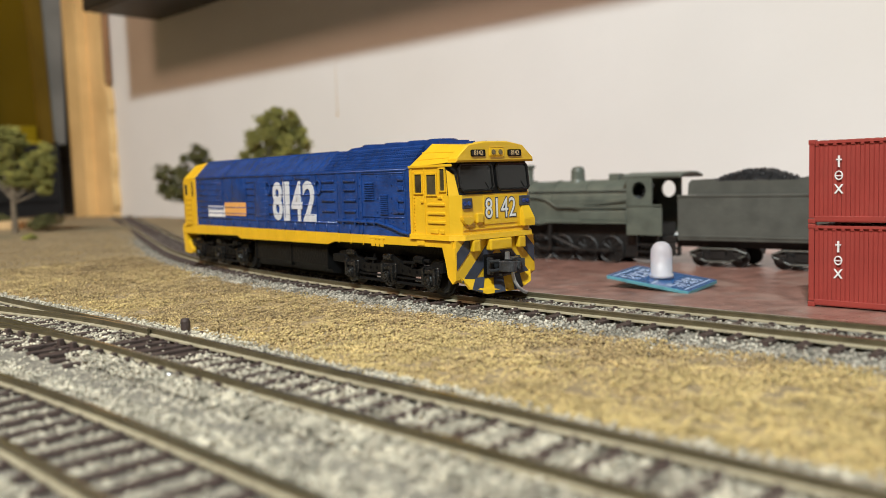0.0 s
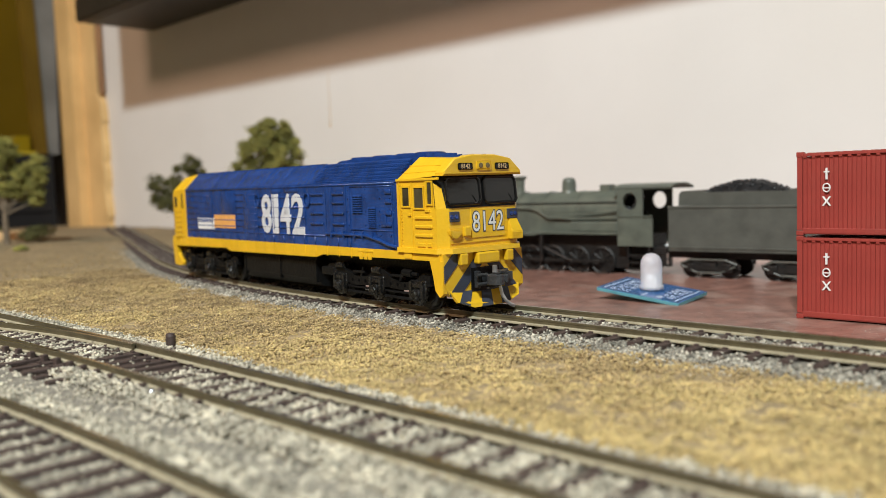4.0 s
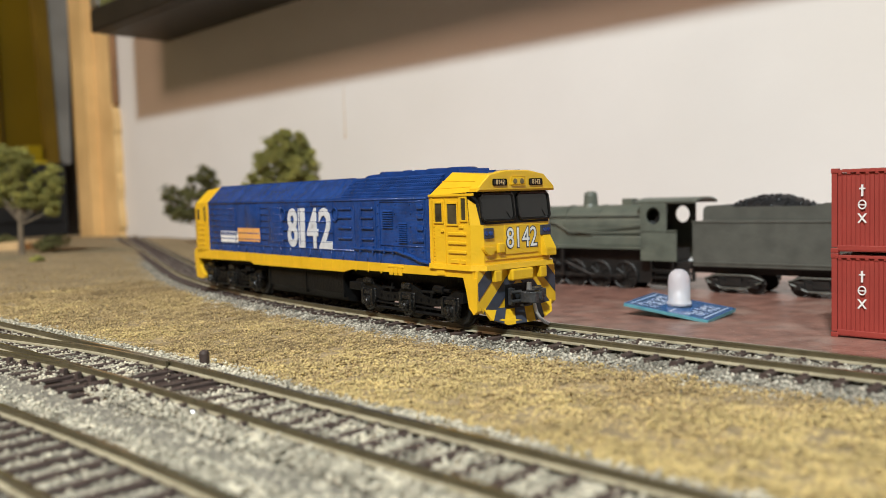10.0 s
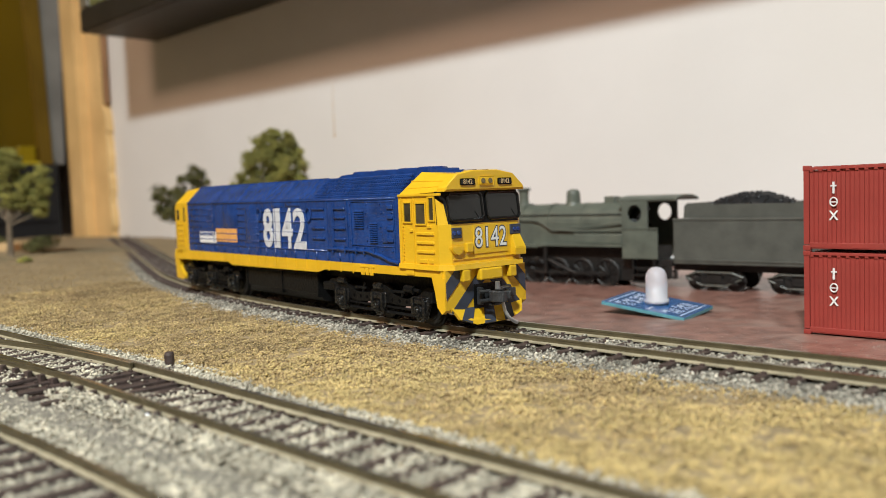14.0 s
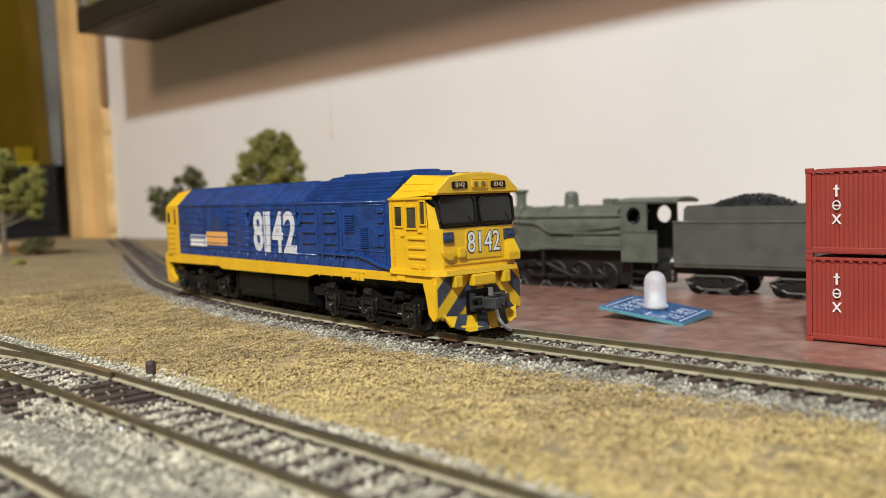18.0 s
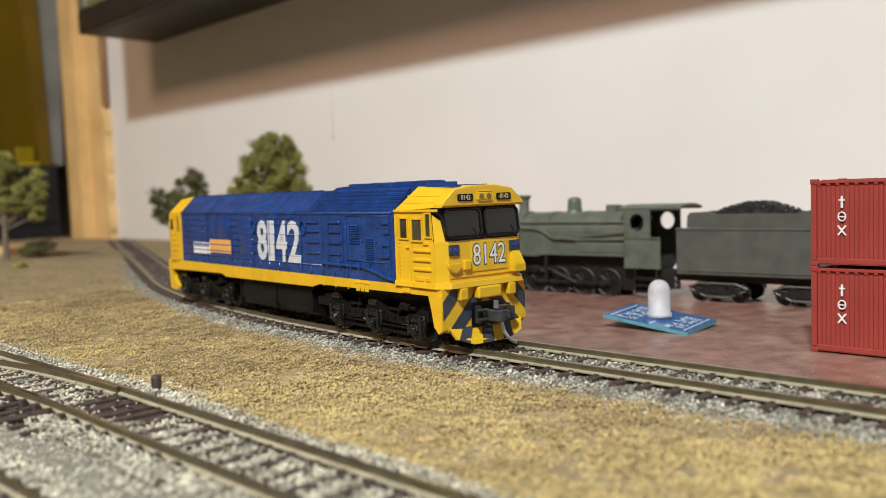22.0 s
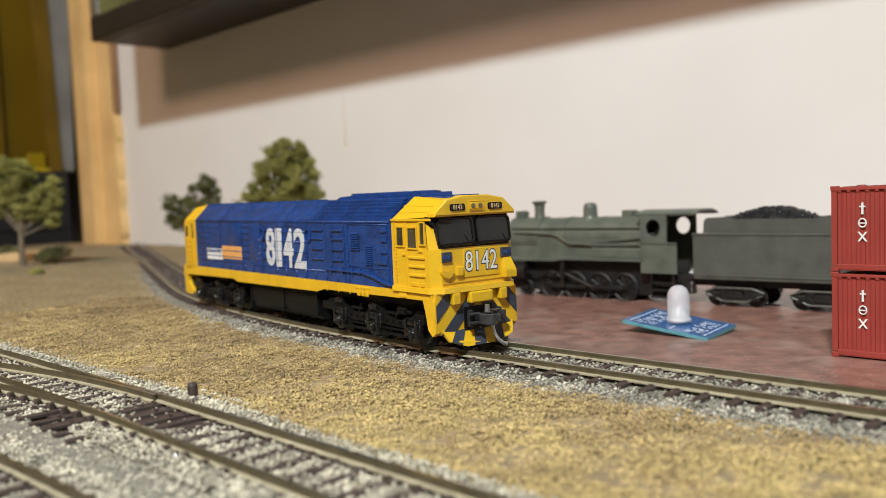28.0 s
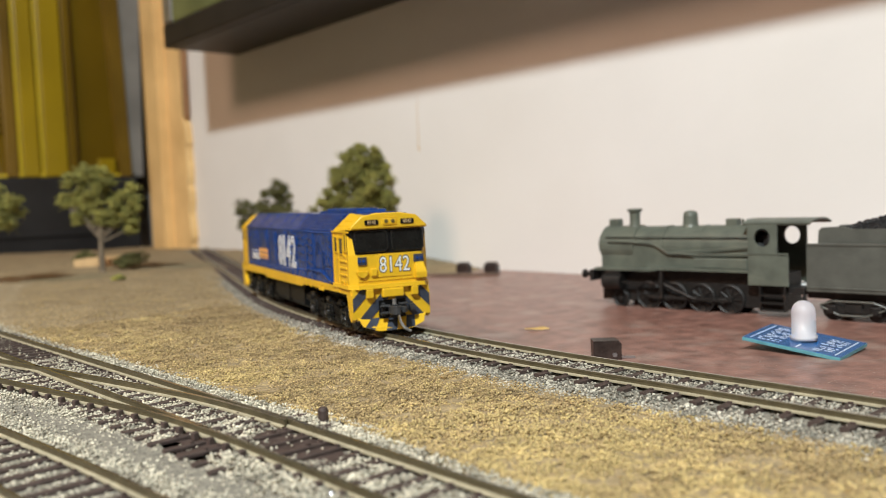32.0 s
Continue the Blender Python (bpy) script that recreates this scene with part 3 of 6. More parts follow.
def tracks():
    me = sleeper_mesh()
    long_me = sleeper_mesh(0.035)
    short_me = sleeper_mesh(0.025)
    main = thing("main_line_track", "curved model railway track with olive rails in grey ballast", "railway track")
    for s in (-1, 1):
        rail("rail", line_points(main_line, -0.62, 1.0, 0.012), s, main)
    sleepers(main_line, -0.30, 0.95, main, me)
    yard = thing("yard_track", "model yard track with a set of points, olive rails", "railway track")
    rail("rail", line_points(yard_through, 0.0, 1.02, 0.012), 1, yard)
    rail("rail", line_points(yard_through, 0.0, 0.408, 0.012), -1, yard)
    # the points: two tapered blades, stock rail of the branch, closure and crossing
    rail("closure_rail", line_points(yard_through, 0.425, 1.02, 0.012), -1, yard)
    rail("stock_rail", line_points(yard_branch, 0.088, 0.42, 0.008), -1, yard)
    rail("switch_blade", line_points(lambda d: (yard_branch(d)[0], yard_branch(d)[1] - 0.0011 * max(0, 1 - (d - 0.095) / 0.05), yard_branch(d)[2]), 0.097, 0.42, 0.008), 1, yard)
    sleepers(yard_through, 0.16, 0.40, yard, short_me)
    sleepers(yard_through, 0.40, 0.58, yard, long_me, aside=-0.0040)
    sleepers(yard_through, 0.582, 1.0, yard, me)
    sleepers(yard_branch, 0.265, 0.42, yard, me)
    bm = bmesh.new(); box(bm, -0.0985, -0.0955, -0.230, -0.1935, 0.0088, 0.0103, bevel=0.0002)
    part("throw_bar", bm, SLEEPER, yard, "dark plastic throw bar of the points")
    for cx, cy, rx, ry in ((-0.101, -0.2250, 0.0135, 0.0048), (-0.083, -0.2065, 0.0155, 0.0066)):
        bm = bmesh.new()
        prism(bm, [(cx + rx * math.cos(k * 0.4488) * (1 + 0.12 * math.sin(k * 2.3)), cy + ry * math.sin(k * 0.4488)) for k in range(14)], 0.0088, 0.0095, "z")
        part("bare_base", bm, SLEEPER, yard, "bare dark plastic base of the points")
    for x, y0, y1 in ((-0.1046, -0.1985, -0.1915), (-0.0905, -0.1985, -0.1905)):
        bm = bmesh.new(); box(bm, x, x + 0.0024, y0, y1, 0.0090, 0.0110, bevel=0.0003)
        part("head_block", bm, SLEEPER, yard)
    chair = bmesh.new()
    box(chair, -0.85, 0.85, -0.75, 0.75, -1.2, 0.9, MM, 0.25)
    first = part("rail_chair", chair, SLEEPER, yard)
    for k in range(34):
        x, y, a = yard_branch(0.030 + k * 0.0078)
        ob = first if k == 0 else new("rail_chair", first.data)
        ob.parent = yard
        ob.matrix_basis = pose(x - 0.0111 * math.sin(a), y - 0.0111 * math.cos(a), RAIL_TOP_Z - 0.0017, 0, 0, -math.degrees(a))
    side = thing("siding_track", "model siding track with olive rails in grey ballast", "railway track")
    for s in (-1, 1):
        rail("rail", line_points(siding, 0.0, 0.50, 0.012), s, side)
    sleepers(siding, 0.08, 0.48, side, short_me)


def bed(name, points, flat, foot, z, label):
    """A ballast bed under a track: level over the sleepers, sloping to the ground at its foot."""
    verts, faces = [], []
    for x, y, a in points:
        nx, ny = math.sin(a), math.cos(a)
        for u, h in ((-foot, GROUND_Z - 0.0006), (-flat, z), (flat, z), (flat + 0.002, GROUND_Z - 0.003)):
            verts.append((x + u * nx, y + u * ny, h))
    for i in range(len(points) - 1):
        for k in range(3):
            faces.append((4 * i + k, 4 * i + k + 1, 4 * i + k + 5, 4 * i + k + 4))
    ob = new(name, mesh_from(name, verts, faces, BALLAST_BED))
    tagged(ob, label, "ballast", kind="structure")


def beds():
    bed("ballast_bed", line_points(main_line, -0.62, 1.0, 0.02), 0.0165, 0.0275, RAIL_TOP_Z - 0.00330, "grey stone bed of the main line")
    bed("ballast_bed", line_points(yard_through, 0.0, 1.02, 0.02), 0.0185, 0.0225, RAIL_TOP_Z - 0.00330, "grey stone bed of the yard road")
    bed("ballast_bed", line_points(yard_branch, 0.088, 0.42, 0.02), 0.0182, 0.0225, RAIL_TOP_Z - 0.00320, "grey stone bed of the branch road")
    bed("ballast_bed", line_points(siding, 0.0, 0.50, 0.02), 0.0340, 0.0360, RAIL_TOP_Z - 0.00300, "grey stone bed of the siding")


def lumps(xs, ys, size, seed):
    """Smooth random lumps of about a size over the ground, from -1 to 1."""
    g = np.random.default_rng(seed).uniform(-1, 1, (256, 256))
    u, v = xs / size + 100, ys / size + 100
    i, j = np.floor(u).astype(int), np.floor(v).astype(int)
    a, c = u - i, v - j
    a, c = a * a * (3 - 2 * a), c * c * (3 - 2 * c)
    i, j = i % 255, j % 255
    return g[i, j] * (1 - a) * (1 - c) + g[i + 1, j] * a * (1 - c) + g[i, j + 1] * (1 - a) * c + g[i + 1, j + 1] * a * c


def scatter():
    rng = np.random.default_rng(7)

    def spread(n, near, far, y0, y1):
        k = int(n * 0.8)
        return np.concatenate([rng.uniform(*near, k), rng.uniform(*far, n - k)]), rng.uniform(y0, y1, n)
    # ballast, close beside each track
    n = 380000
    xs, ys = spread(n, (-0.26, 0.10), (-0.74, 0.30), -0.285, 0.02)
    dm = distance_to(line_points(main_line, -0.62, 1.0, 0.03), xs, ys)
    dt = distance_to(line_points(yard_through, 0.0, 1.02, 0.03), xs, ys)
    db = distance_to(line_points(yard_branch, 0.05, 0.42, 0.03), xs, ys)
    ds = distance_to(line_points(siding, 0.0, 0.5, 0.03), xs, ys)
    side_main = ys - main_y(xs)
    edge = 0.0282 + 0.003 * np.sin(xs * 90) * np.sin(xs * 37 + 1) + rng.normal(0, 0.0022, n)
    yard_edge = 0.0240 + 0.028 * np.clip((-0.36 - xs) / 0.22, 0, 1) + 0.002 * np.sin(xs * 70 + 2) + rng.normal(0, 0.0018, n)
    yard_edge = yard_edge - 0.0075 * np.clip((xs + 0.085) / 0.05, 0, 1) * (ys > -0.2095)
    on_main = (dm < edge) & (side_main < 0.0105)
    yard_all = (dt < yard_edge) | (db < yard_edge) | (ds < 0.020) | ((ys < -0.215) & (xs > -0.32))
    keep = on_main | yard_all
    near = np.minimum.reduce([dm, dt, db, ds])
    # grains lie lower on the rails' line, so that they never stand on a rail
    gauge = np.abs(near - 0.0089)
    # swept clear round the throw bar of the points, where bare sleepers show
    bare = (np.hypot((xs + 0.101) / 0.014, (ys + 0.2248) / 0.0052) < 1) | (np.hypot((xs + 0.083) / 0.0165, (ys + 0.2065) / 0.0072) < 1)
    keep &= ~(bare & (rng.uniform(0, 1, n) < 0.93))
    keep &= gauge > 0.0016
    x, y, d = xs[keep], ys[keep], near[keep]
    z = np.where(d < 0.0155, RAIL_TOP_Z - 0.00310, RAIL_TOP_Z - 0.00310 - 0.12 * (d - 0.0155)) + rng.normal(0, 0.00036, len(x))
    on = dm[keep] < 0.05
    z = z + np.where(on & (dm[keep] < 0.0082), 0.00028, 0.0)
    # heaped over the sleeper ends in the yard
    z = z + np.where(on, 0.0, np.where((d > 0.0108) & (d < 0.0180) & (y > -0.236) & ((x > -0.088) | (y > -0.205)), 0.0012, np.where((y < -0.238) & (d < 0.0125), -0.0002, 0.0003)))
    z = np.maximum(z, ground_height(x, y) - 0.0002)
    p = np.stack([x, y, z], -1)
    # the sleeper ends of the main line lie half bare
    show = ~on | (d < 0.0098) | (d > 0.0158) | (rng.uniform(0, 1, len(x)) < 0.28)
    grains("ballast", p[on & show], 0.00026, 0.00072, BALLAST, "weathered grey crushed stone along the main line", "ballast", rng=rng)
    grains("yard_ballast", p[~on], 0.00026, 0.00066, YARD_BALLAST, "pale grey crushed stone between the yard tracks", "ballast", rng=rng)
    # turf between the main line and the yard
    n = 560000
    xs, ys = spread(n, (-0.36, 0.10), (-0.66, 0.30), -0.205, 0.02)
    dm = distance_to(line_points(main_line, -0.62, 1.0, 0.03), xs, ys)
    dy_ = np.minimum(distance_to(line_points(yard_through, 0.0, 1.02, 0.03), xs, ys), distance_to(line_points(yard_branch, 0.05, 0.42, 0.03), xs, ys))
    keep = (ys < main_y(xs)) & (dm > 0.0262 + rng.normal(0, 0.0028, n)) & (dy_ > 0.0218 - 0.0072 * np.clip((xs + 0.085) / 0.05, 0, 1) + 0.027 * np.clip((-0.36 - xs) / 0.22, 0, 1) + rng.normal(0, 0.0018, n))
    keep &= ys > np.interp(xs, [-0.6, -0.36, -0.08, -0.03, 0.3], [-0.13, -0.20, -0.20, -0.196, -0.196])
    keep &= rng.uniform(0, 1, n) < np.clip(1.1 - 0.9 * np.clip((-0.18 - xs) / 0.40, 0, 1), 0, 1)
    x, y = xs[keep], ys[keep]
    patch = 0.62 * lumps(x, y, 0.034, 1) + 0.42 * lumps(x, y, 0.012, 2) + 0.42 * lumps(x, y, 0.0030, 3) + rng.normal(0, 0.48, len(x))
    patch = patch + 0.40 * np.clip((x + 0.15) / 0.2, -1, 1) - 0.2 * np.clip((y + 0.15) / 0.03, -1, 1)
    z = ground_height(x, y) + rng.uniform(-0.0002, 0.0006, len(x)) + 0.0006 * lumps(x, y, 0.006, 4) + 0.00045 * lumps(x, y, 0.0024, 5)
    z = np.where(dy_[keep] < 0.0228, np.maximum(z, RAIL_TOP_Z - 0.0033 + rng.uniform(0, 0.0006, len(x))), z)
    p = np.stack([x, y, z], -1)
    patch = patch + 0.9 * np.exp(-((x - 0.004) / 0.016) ** 2 - ((y + 0.166) / 0.010) ** 2)
    light = patch > 0.40
    dark = patch < -0.62
    grains("turf", p[~light & ~dark], 0.00016, 0.00052, TURF_A, "tan ground foam grass between the tracks", "grass", rng=rng)
    grains("straw_turf", p[light], 0.00016, 0.00058, TURF_B, "straw yellow ground foam grass in patches", "grass", rng=rng)
    grains("earth_turf", p[dark], 0.00018, 0.00050, TURF_C, "dark brown earth crumbs among the grass", "grass", rng=rng)
    # dust and grit on the bare board near the track
    n = 9000
    x, y = rng.uniform(-0.20, 0.16, n), rng.uniform(-0.085, 0.09, n)
    keep = rng.uniform(0, 1, n) < np.clip(0.22 + (x + 0.06) * 6 - (y + 0.05) * 6, 0.06, 0.95)
    x, y = np.concatenate([x[keep], rng.uniform(-0.04, 0.16, 4200)]), np.concatenate([y[keep], -0.084 + np.abs(rng.normal(0, 0.032, 4200))])
    p = np.stack([x, y, np.full(len(x), 0.0001)], -1)
    grains("grit", p, 0.00007, 0.00026, GRIT, "pale grit and dust strewn on the maroon board", "grit", rng=rng)


# ---- the diesel locomotive, in millimetres from the rail top, nose towards +x ----
HALF_W = 17.0


def clip_polygon(poly, a, b, c):
    """The part of a flat polygon where a*u + b*v <= c."""
    out = []
    for p, q in zip(poly, poly[1:] + poly[:1]):
        dp, dq = a * p[0] + b * p[1] - c, a * q[0] + b * q[1] - c
        if dp <= 0:
            out.append(p)
        if dp * dq < 0:
            k = dp / (dp - dq)
            out.append((p[0] + k * (q[0] - p[0]), p[1] + k * (q[1] - p[1])))
    return out


def wheelset(parent, x, r=6.0, name="wheelset"):
    """Two wheels and their axle, turning about y."""
    bm = bmesh.new()
    for s in (-1, 1):
        tube(bm, (0, s * 8.0, 0), (0, s * 8.9, 0), r + 0.8, r + 0.8, 24, MM)
        tube(bm, (0, s * 8.9, 0), (0, s * 10.6, 0), r, r - 0.15, 24, MM)
        tube(bm, (0, s * 10.6, 0), (0, s * 10.9, 0), r * 0.8, r * 0.78, 24, MM)
        for k in range(4):
            a = k * math.pi / 2
            box(bm, math.cos(a) * 3 - 0.7, math.cos(a) * 3 + 0.7, s * 11.0 - 0.25, s * 11.0 + 0.25, math.sin(a) * 3 - 0.7, math.sin(a) * 3 + 0.7, MM)
    tube(bm, (0, -9, 0), (0, 9, 0), 1.0, 1.0, 10, MM)
    ob = part(name, bm, WHEEL, parent)
    ob.matrix_basis = pose(x * MM, 0, r * MM)
    return ob


def bogie(parent, cx):
    b = new("bogie")
    b.parent = parent
    b.matrix_basis = pose(cx * MM, 0, 0)
    sets = [wheelset(b, x) for x in (-23, 0, 23)]
    bm = bmesh.new()
    box(bm, -30, 30, -9, 9, 9.0, 14.5, MM, 0.5)
    part("bolster", bm, BLACK, b)
    for s in (-1, 1):
        y0, y1 = (12.0, 14.2)
        a, c = (s * y0, s * y1) if s > 0 else (s * y1, s * y0)
        bm = bmesh.new()
        prism(bm, [(-34, 9.8), (-31, 12.2), (-26, 12.6), (-20, 10.6), (-14, 8.6), (-6, 8.8), (-2, 11.6), (3, 12.0), (8, 9.2), (14, 8.0), (20, 8.8), (25, 11.2), (29, 11.0), (29, 7.8), (24, 6.4), (14, 5.6), (6, 6.0), (-6, 5.8), (-14, 5.4), (-22, 6.6), (-30, 8.2), (-34, 8.2)], a, c, "y", MM)
        part("side_frame", bm, BLACK, b, "black moulded bogie side frame")
        lo, hi = min, max
        for x in (-23, 0, 23):
            bm = bmesh.new()
            prism(bm, [(x - 4.2, 9.4), (x + 4.2, 9.4), (x + 4.4, 6.4), (x + 2.8, 2.6), (x + 1.2, 1.5), (x - 1.2, 1.5), (x - 2.8, 2.6), (x - 4.4, 6.4)], s * 13.0, s * 14.8, "y", MM)
            bmesh.ops.bevel(bm, geom=bm.edges[:], offset=0.3 * MM, segments=1, affect="EDGES")
            for d in (-2.9, 2.9):
                box(bm, x + d - 0.6, x + d + 0.6, lo(s * 14.6, s * 15.7), hi(s * 14.6, s * 15.7), 3.6, 9.2, MM, 0.2)
            box(bm, x - 2.0, x + 2.0, lo(s * 14.6, s * 15.5), hi(s * 14.6, s * 15.5), 7.2, 8.6, MM, 0.25)
            ab = part("axle_box", bm, AXLE_BOX, b, "worn dark axle box")
            bm = bmesh.new(); tube(bm, (x, s * 14.7, 4.9), (x, s * 16.2, 4.9), 2.1, 1.8, 14, MM); tube(bm, (x, s * 16.2, 4.9), (x, s * 16.5, 4.9), 1.1, 0.9, 12, MM)
            part("journal_cover", bm, AXLE_BOX, ab)
            for k in range(5):
                a5 = k * 1.2566 + 0.3
                bm = bmesh.new(); tube(bm, (x + 1.45 * math.cos(a5), s * 16.1, 4.9 + 1.45 * math.sin(a5)), (x + 1.45 * math.cos(a5), s * 16.45, 4.9 + 1.45 * math.sin(a5)), 0.32, 0.28, 6, MM)
                part("bolt", bm, AXLE_BOX, ab)
        for x in (-11.5, 11.5):
            for dx in (-4, 0, 4):
                bm = bmesh.new(); tube(bm, (x + dx, s * 14.15, 7.2), (x + dx, s * 14.26, 7.2), 0.6, 0.6, 10, MM)
                part("frame_hole", bm, HOLE, b)
            for z, r in ((4.7, 0.42), (2.9, 0.5)):
                bm = bmesh.new(); tube(bm, (x - 7.8, s * 13.6, z), (x + 7.8, s * 13.6, z), r, r, 8, MM)
                part("brake_rod", bm, BLACK, b)
            bm = bmesh.new(); box(bm, x - 3.6, x + 3.6, lo(s * 13.2, s * 14.4), hi(s * 13.2, s * 14.4), 9.8, 10.6, MM, 0.2); tube(bm, (x + 1.2, s * 13.9, 8.6), (x + 2.6, s * 13.9, 12.0), 0.5, 0.4, 8, MM)
            part("brake_lever", bm, BLACK, b)
        for x, z in ((-23, 12.0), (0, 11.4)):
            bm = bmesh.new(); tube(bm, (x - 2.4, s * 14.0, z), (x + 2.4, s * 14.0, z), 1.3, 1.3, 12, MM); box(bm, x - 1.0, x + 1.0, lo(s * 13.6, s * 15.0), hi(s * 13.6, s * 15.0), z - 0.8, z + 1.3, MM, 0.25)
            part("damper", bm, AXLE_BOX, b)
        bm = bmesh.new(); box(bm, -35.5, -27, lo(s * 12.5, s * 15.0), hi(s * 12.5, s * 15.0), 8.0, 11.0, MM, 0.5); tube(bm, (-27.2, s * 13.8, 9.6), (-25.2, s * 13.8, 9.6), 1.0, 0.7, 10, MM)
        part("brake_cylinder", bm, BLACK, b)
        bm = bmesh.new(); tube(bm, (15.5, s * 14.2, 11.6), (20, s * 14.2, 11.3), 1.3, 1.3, 12, MM); tube(bm, (20, s * 14.2, 11.3), (22.5, s * 14.0, 11.2), 0.6, 0.6, 8, MM)
        part("brake_cylinder", bm, BLACK, b)
    return sets


def diesel():
    loco = thing("diesel_locomotive", "blue and yellow model diesel locomotive with white side numbers", "locomotive")
    w = HALF_W
    # frame and sill
    bm = bmesh.new()
    for s in (-1, 1):
        prism(bm, [(-110, 19.0), (-110, 14.3), (-49, 15.2), (-45, 14.0), (28, 14.6), (33, 15.8), (99, 16.4), (101, 16.4), (101, 19.0)], s * (w - 1.2), s * w, "y", MM)
    box(bm, -110, 100, -w + 1.2, w - 1.2, 16.4, 18.9, MM)
    part("sill", bm, YELLOW, loco, "yellow painted frame sill")
    pieces("sill_joint", [(x, x + 0.35, -w - 0.12, -w + 0.1, 15.4, 18.9) for x in range(-100, 58, 8)], YELLOW, loco)
    pieces("sill_bracket", [(x0, x1, -w - 0.35, -w + 0.1, 15.2, 17.6) for x0, x1 in ((57.5, 59.5), (60.3, 62.0), (62.7, 64.6))], YELLOW, loco, 0.1)
    pieces("sill_plate", [(56.6, 65.4, -w - 0.25, -w + 0.1, 17.7, 18.4), (83.6, 87.6, -w - 0.35, -w + 0.1, 16.6, 18.9)], YELLOW, loco, 0.1)
    # hood
    sec = [(-w, 19.0), (-w, 41.6), (-10, 48.8), (10, 48.8), (w, 41.6), (w, 19.0)]
    bm = bmesh.new(); prism(bm, sec, -91.5, 80.2, "x", MM)
    hood = part("hood", bm, BLUE, loco, "dark blue hood")
    rows = [(x0, x1, -w - 0.2, -w + 0.1, z, z + 0.35) for z in (22.3, 24.9, 27.6, 30.3, 33.0, 35.7, 38.4) for x0, x1 in ((-90, -62.6), (-61.6, -38.4), (-37.4, -18)) if not (x0 > -62 and x1 < -38 and z > 30)]
    beads("hood_bead", [((a, -w, e), (c, -w, e)) for a, c, _, d, e, _ in rows], 0.27, BLUE, hood)
    beads("hood_bead", [((-17, -w, z), (21, -w, z)) for z in (25.2, 29.1, 33.0, 36.9)], 0.38, BLUE, hood)
    beads("hood_bead", [((-88, -w, 22.6), (36, -w, 22.6)), ((-90, -w, 40.9), (79, -w, 40.9))], 0.36, BLUE, hood)
    beads("hood_tick", [((x, -w, 19.1), (x, -w, 22.3)) for x in range(-84, 58, 8)], 0.27, BLUE, hood)
    pieces("hood_recess_frame", [(-3.2, -2.6, -w - 0.4, -w + 0.1, 24, 40), (1.4, 2.0, -w - 0.4, -w + 0.1, 24, 40)], BLUE, hood, 0.15)
    pieces("hood_seam", [(x - 0.18, x + 0.18, -w - 0.24, -w + 0.1, 19.6, 41.0) for x in (-62.1, -37.9, -17.6, 21.5, 36.5, 49.8, 52.4, 77.8)], BLUE, hood)
    doors = [(x0, x1, z, z + 0.9, 0.55) for z in (26.6, 30.4, 34.2, 37.4) for x0, x1 in ((25.5, 34.5), (41.0, 48.5))]
    doors += [(73.8, 77.2, z, z + 1.5, 0.5) for z in (26.6, 30.4, 34.2, 37.4)]
    doors += [(-14, 18, z, z + 0.4, 0.12) for z in (25.4, 29.2, 33.0)]
    doors += [(-6, 4, 38.8, 40.4, 0.3), (71, 74, 26.4, 30.5, 0.35), (-30, -19.5, 24.0, 39.5, 0.18), (-52, -40, 30.5, 40.2, 0.22), (5.5, 17, 38.9, 40.3, 0.3), (-88, -80, 33.2, 33.9, 0.3), (-86, -83.6, 35.2, 38.2, 0.3)]
    for x0, x1, z0, z1, d in doors:
        bm = bmesh.new(); box(bm, x0, x1, -w - d, -w + 0.1, z0, z1, MM, min(0.28, d / 2))
        for f in bm.faces:
            f.smooth = True
        part("door_rib", bm, BLUE, hood)
    bm = bmesh.new()
    box(bm, 37.6, 40.2, -w - 0.45, -w + 0.1, 23.5, 39.5, MM, 0.25)
    box(bm, 36.8, 41.0, -w - 0.25, -w + 0.1, 22.6, 40.2, MM, 0.2)
    part("hood_door", bm, BLUE, hood)
    for x in (-16.5, 23.6):
        bm = bmesh.new()
        ring = [(x + 2.0 * math.cos(a), -w - 0.5, 35.8 + 2.5 * math.sin(a)) for a in [2 * math.pi * i / 16 for i in range(17)]]
        wire(bm, ring, 0.28, 6, MM)
        part("lifting_ring", bm, BLUE, hood)
    for x0, x1, z0, z1, n in ((54.2, 60.2, 31.0, 37.4, 8), (63.6, 68.2, 26.2, 33.2, 10)):
        for i in range(n):
            z = z0 + (z1 - z0) * (i + 0.5) / n
            bm = bmesh.new(); prism(bm, [(-w + 0.1, z - 0.3), (-w - 0.5, z - 0.3), (-w + 0.1, z + 0.3)], x0, x1, "x", MM)
            part("louvre_slat", bm, BLUE, hood)
    bm = bmesh.new()
    wire(bm, [(36, -w - 0.3, 23.6), (62, -w - 0.3, 23.4), (70, -w - 0.3, 22.0), (75, -w - 0.3, 20.6), (80, -w - 0.3, 20.0)], 0.55, 8, MM)
    for x in (40, 48, 55, 60, 66):
        box(bm, x, x + 0.6, -w - 0.8, -w + 0.1, 22.4, 24.6, MM)
    part("pipe", bm, BLUE, hood)
    for i, (x, z) in enumerate([(x, z) for x in (51.2, 61.8, 70.2, 76.4) for z in (23.8, 27.0, 31.8, 36.2, 39.2)]):
        bm = bmesh.new(); tube(bm, (x + 0.4 * math.sin(i * 2.1), -w - 0.32, z), (x + 0.4 * math.sin(i * 2.1), -w + 0.1, z), 0.28, 0.34, 8, MM)
        part("hood_bolt", bm, BLUE, hood)
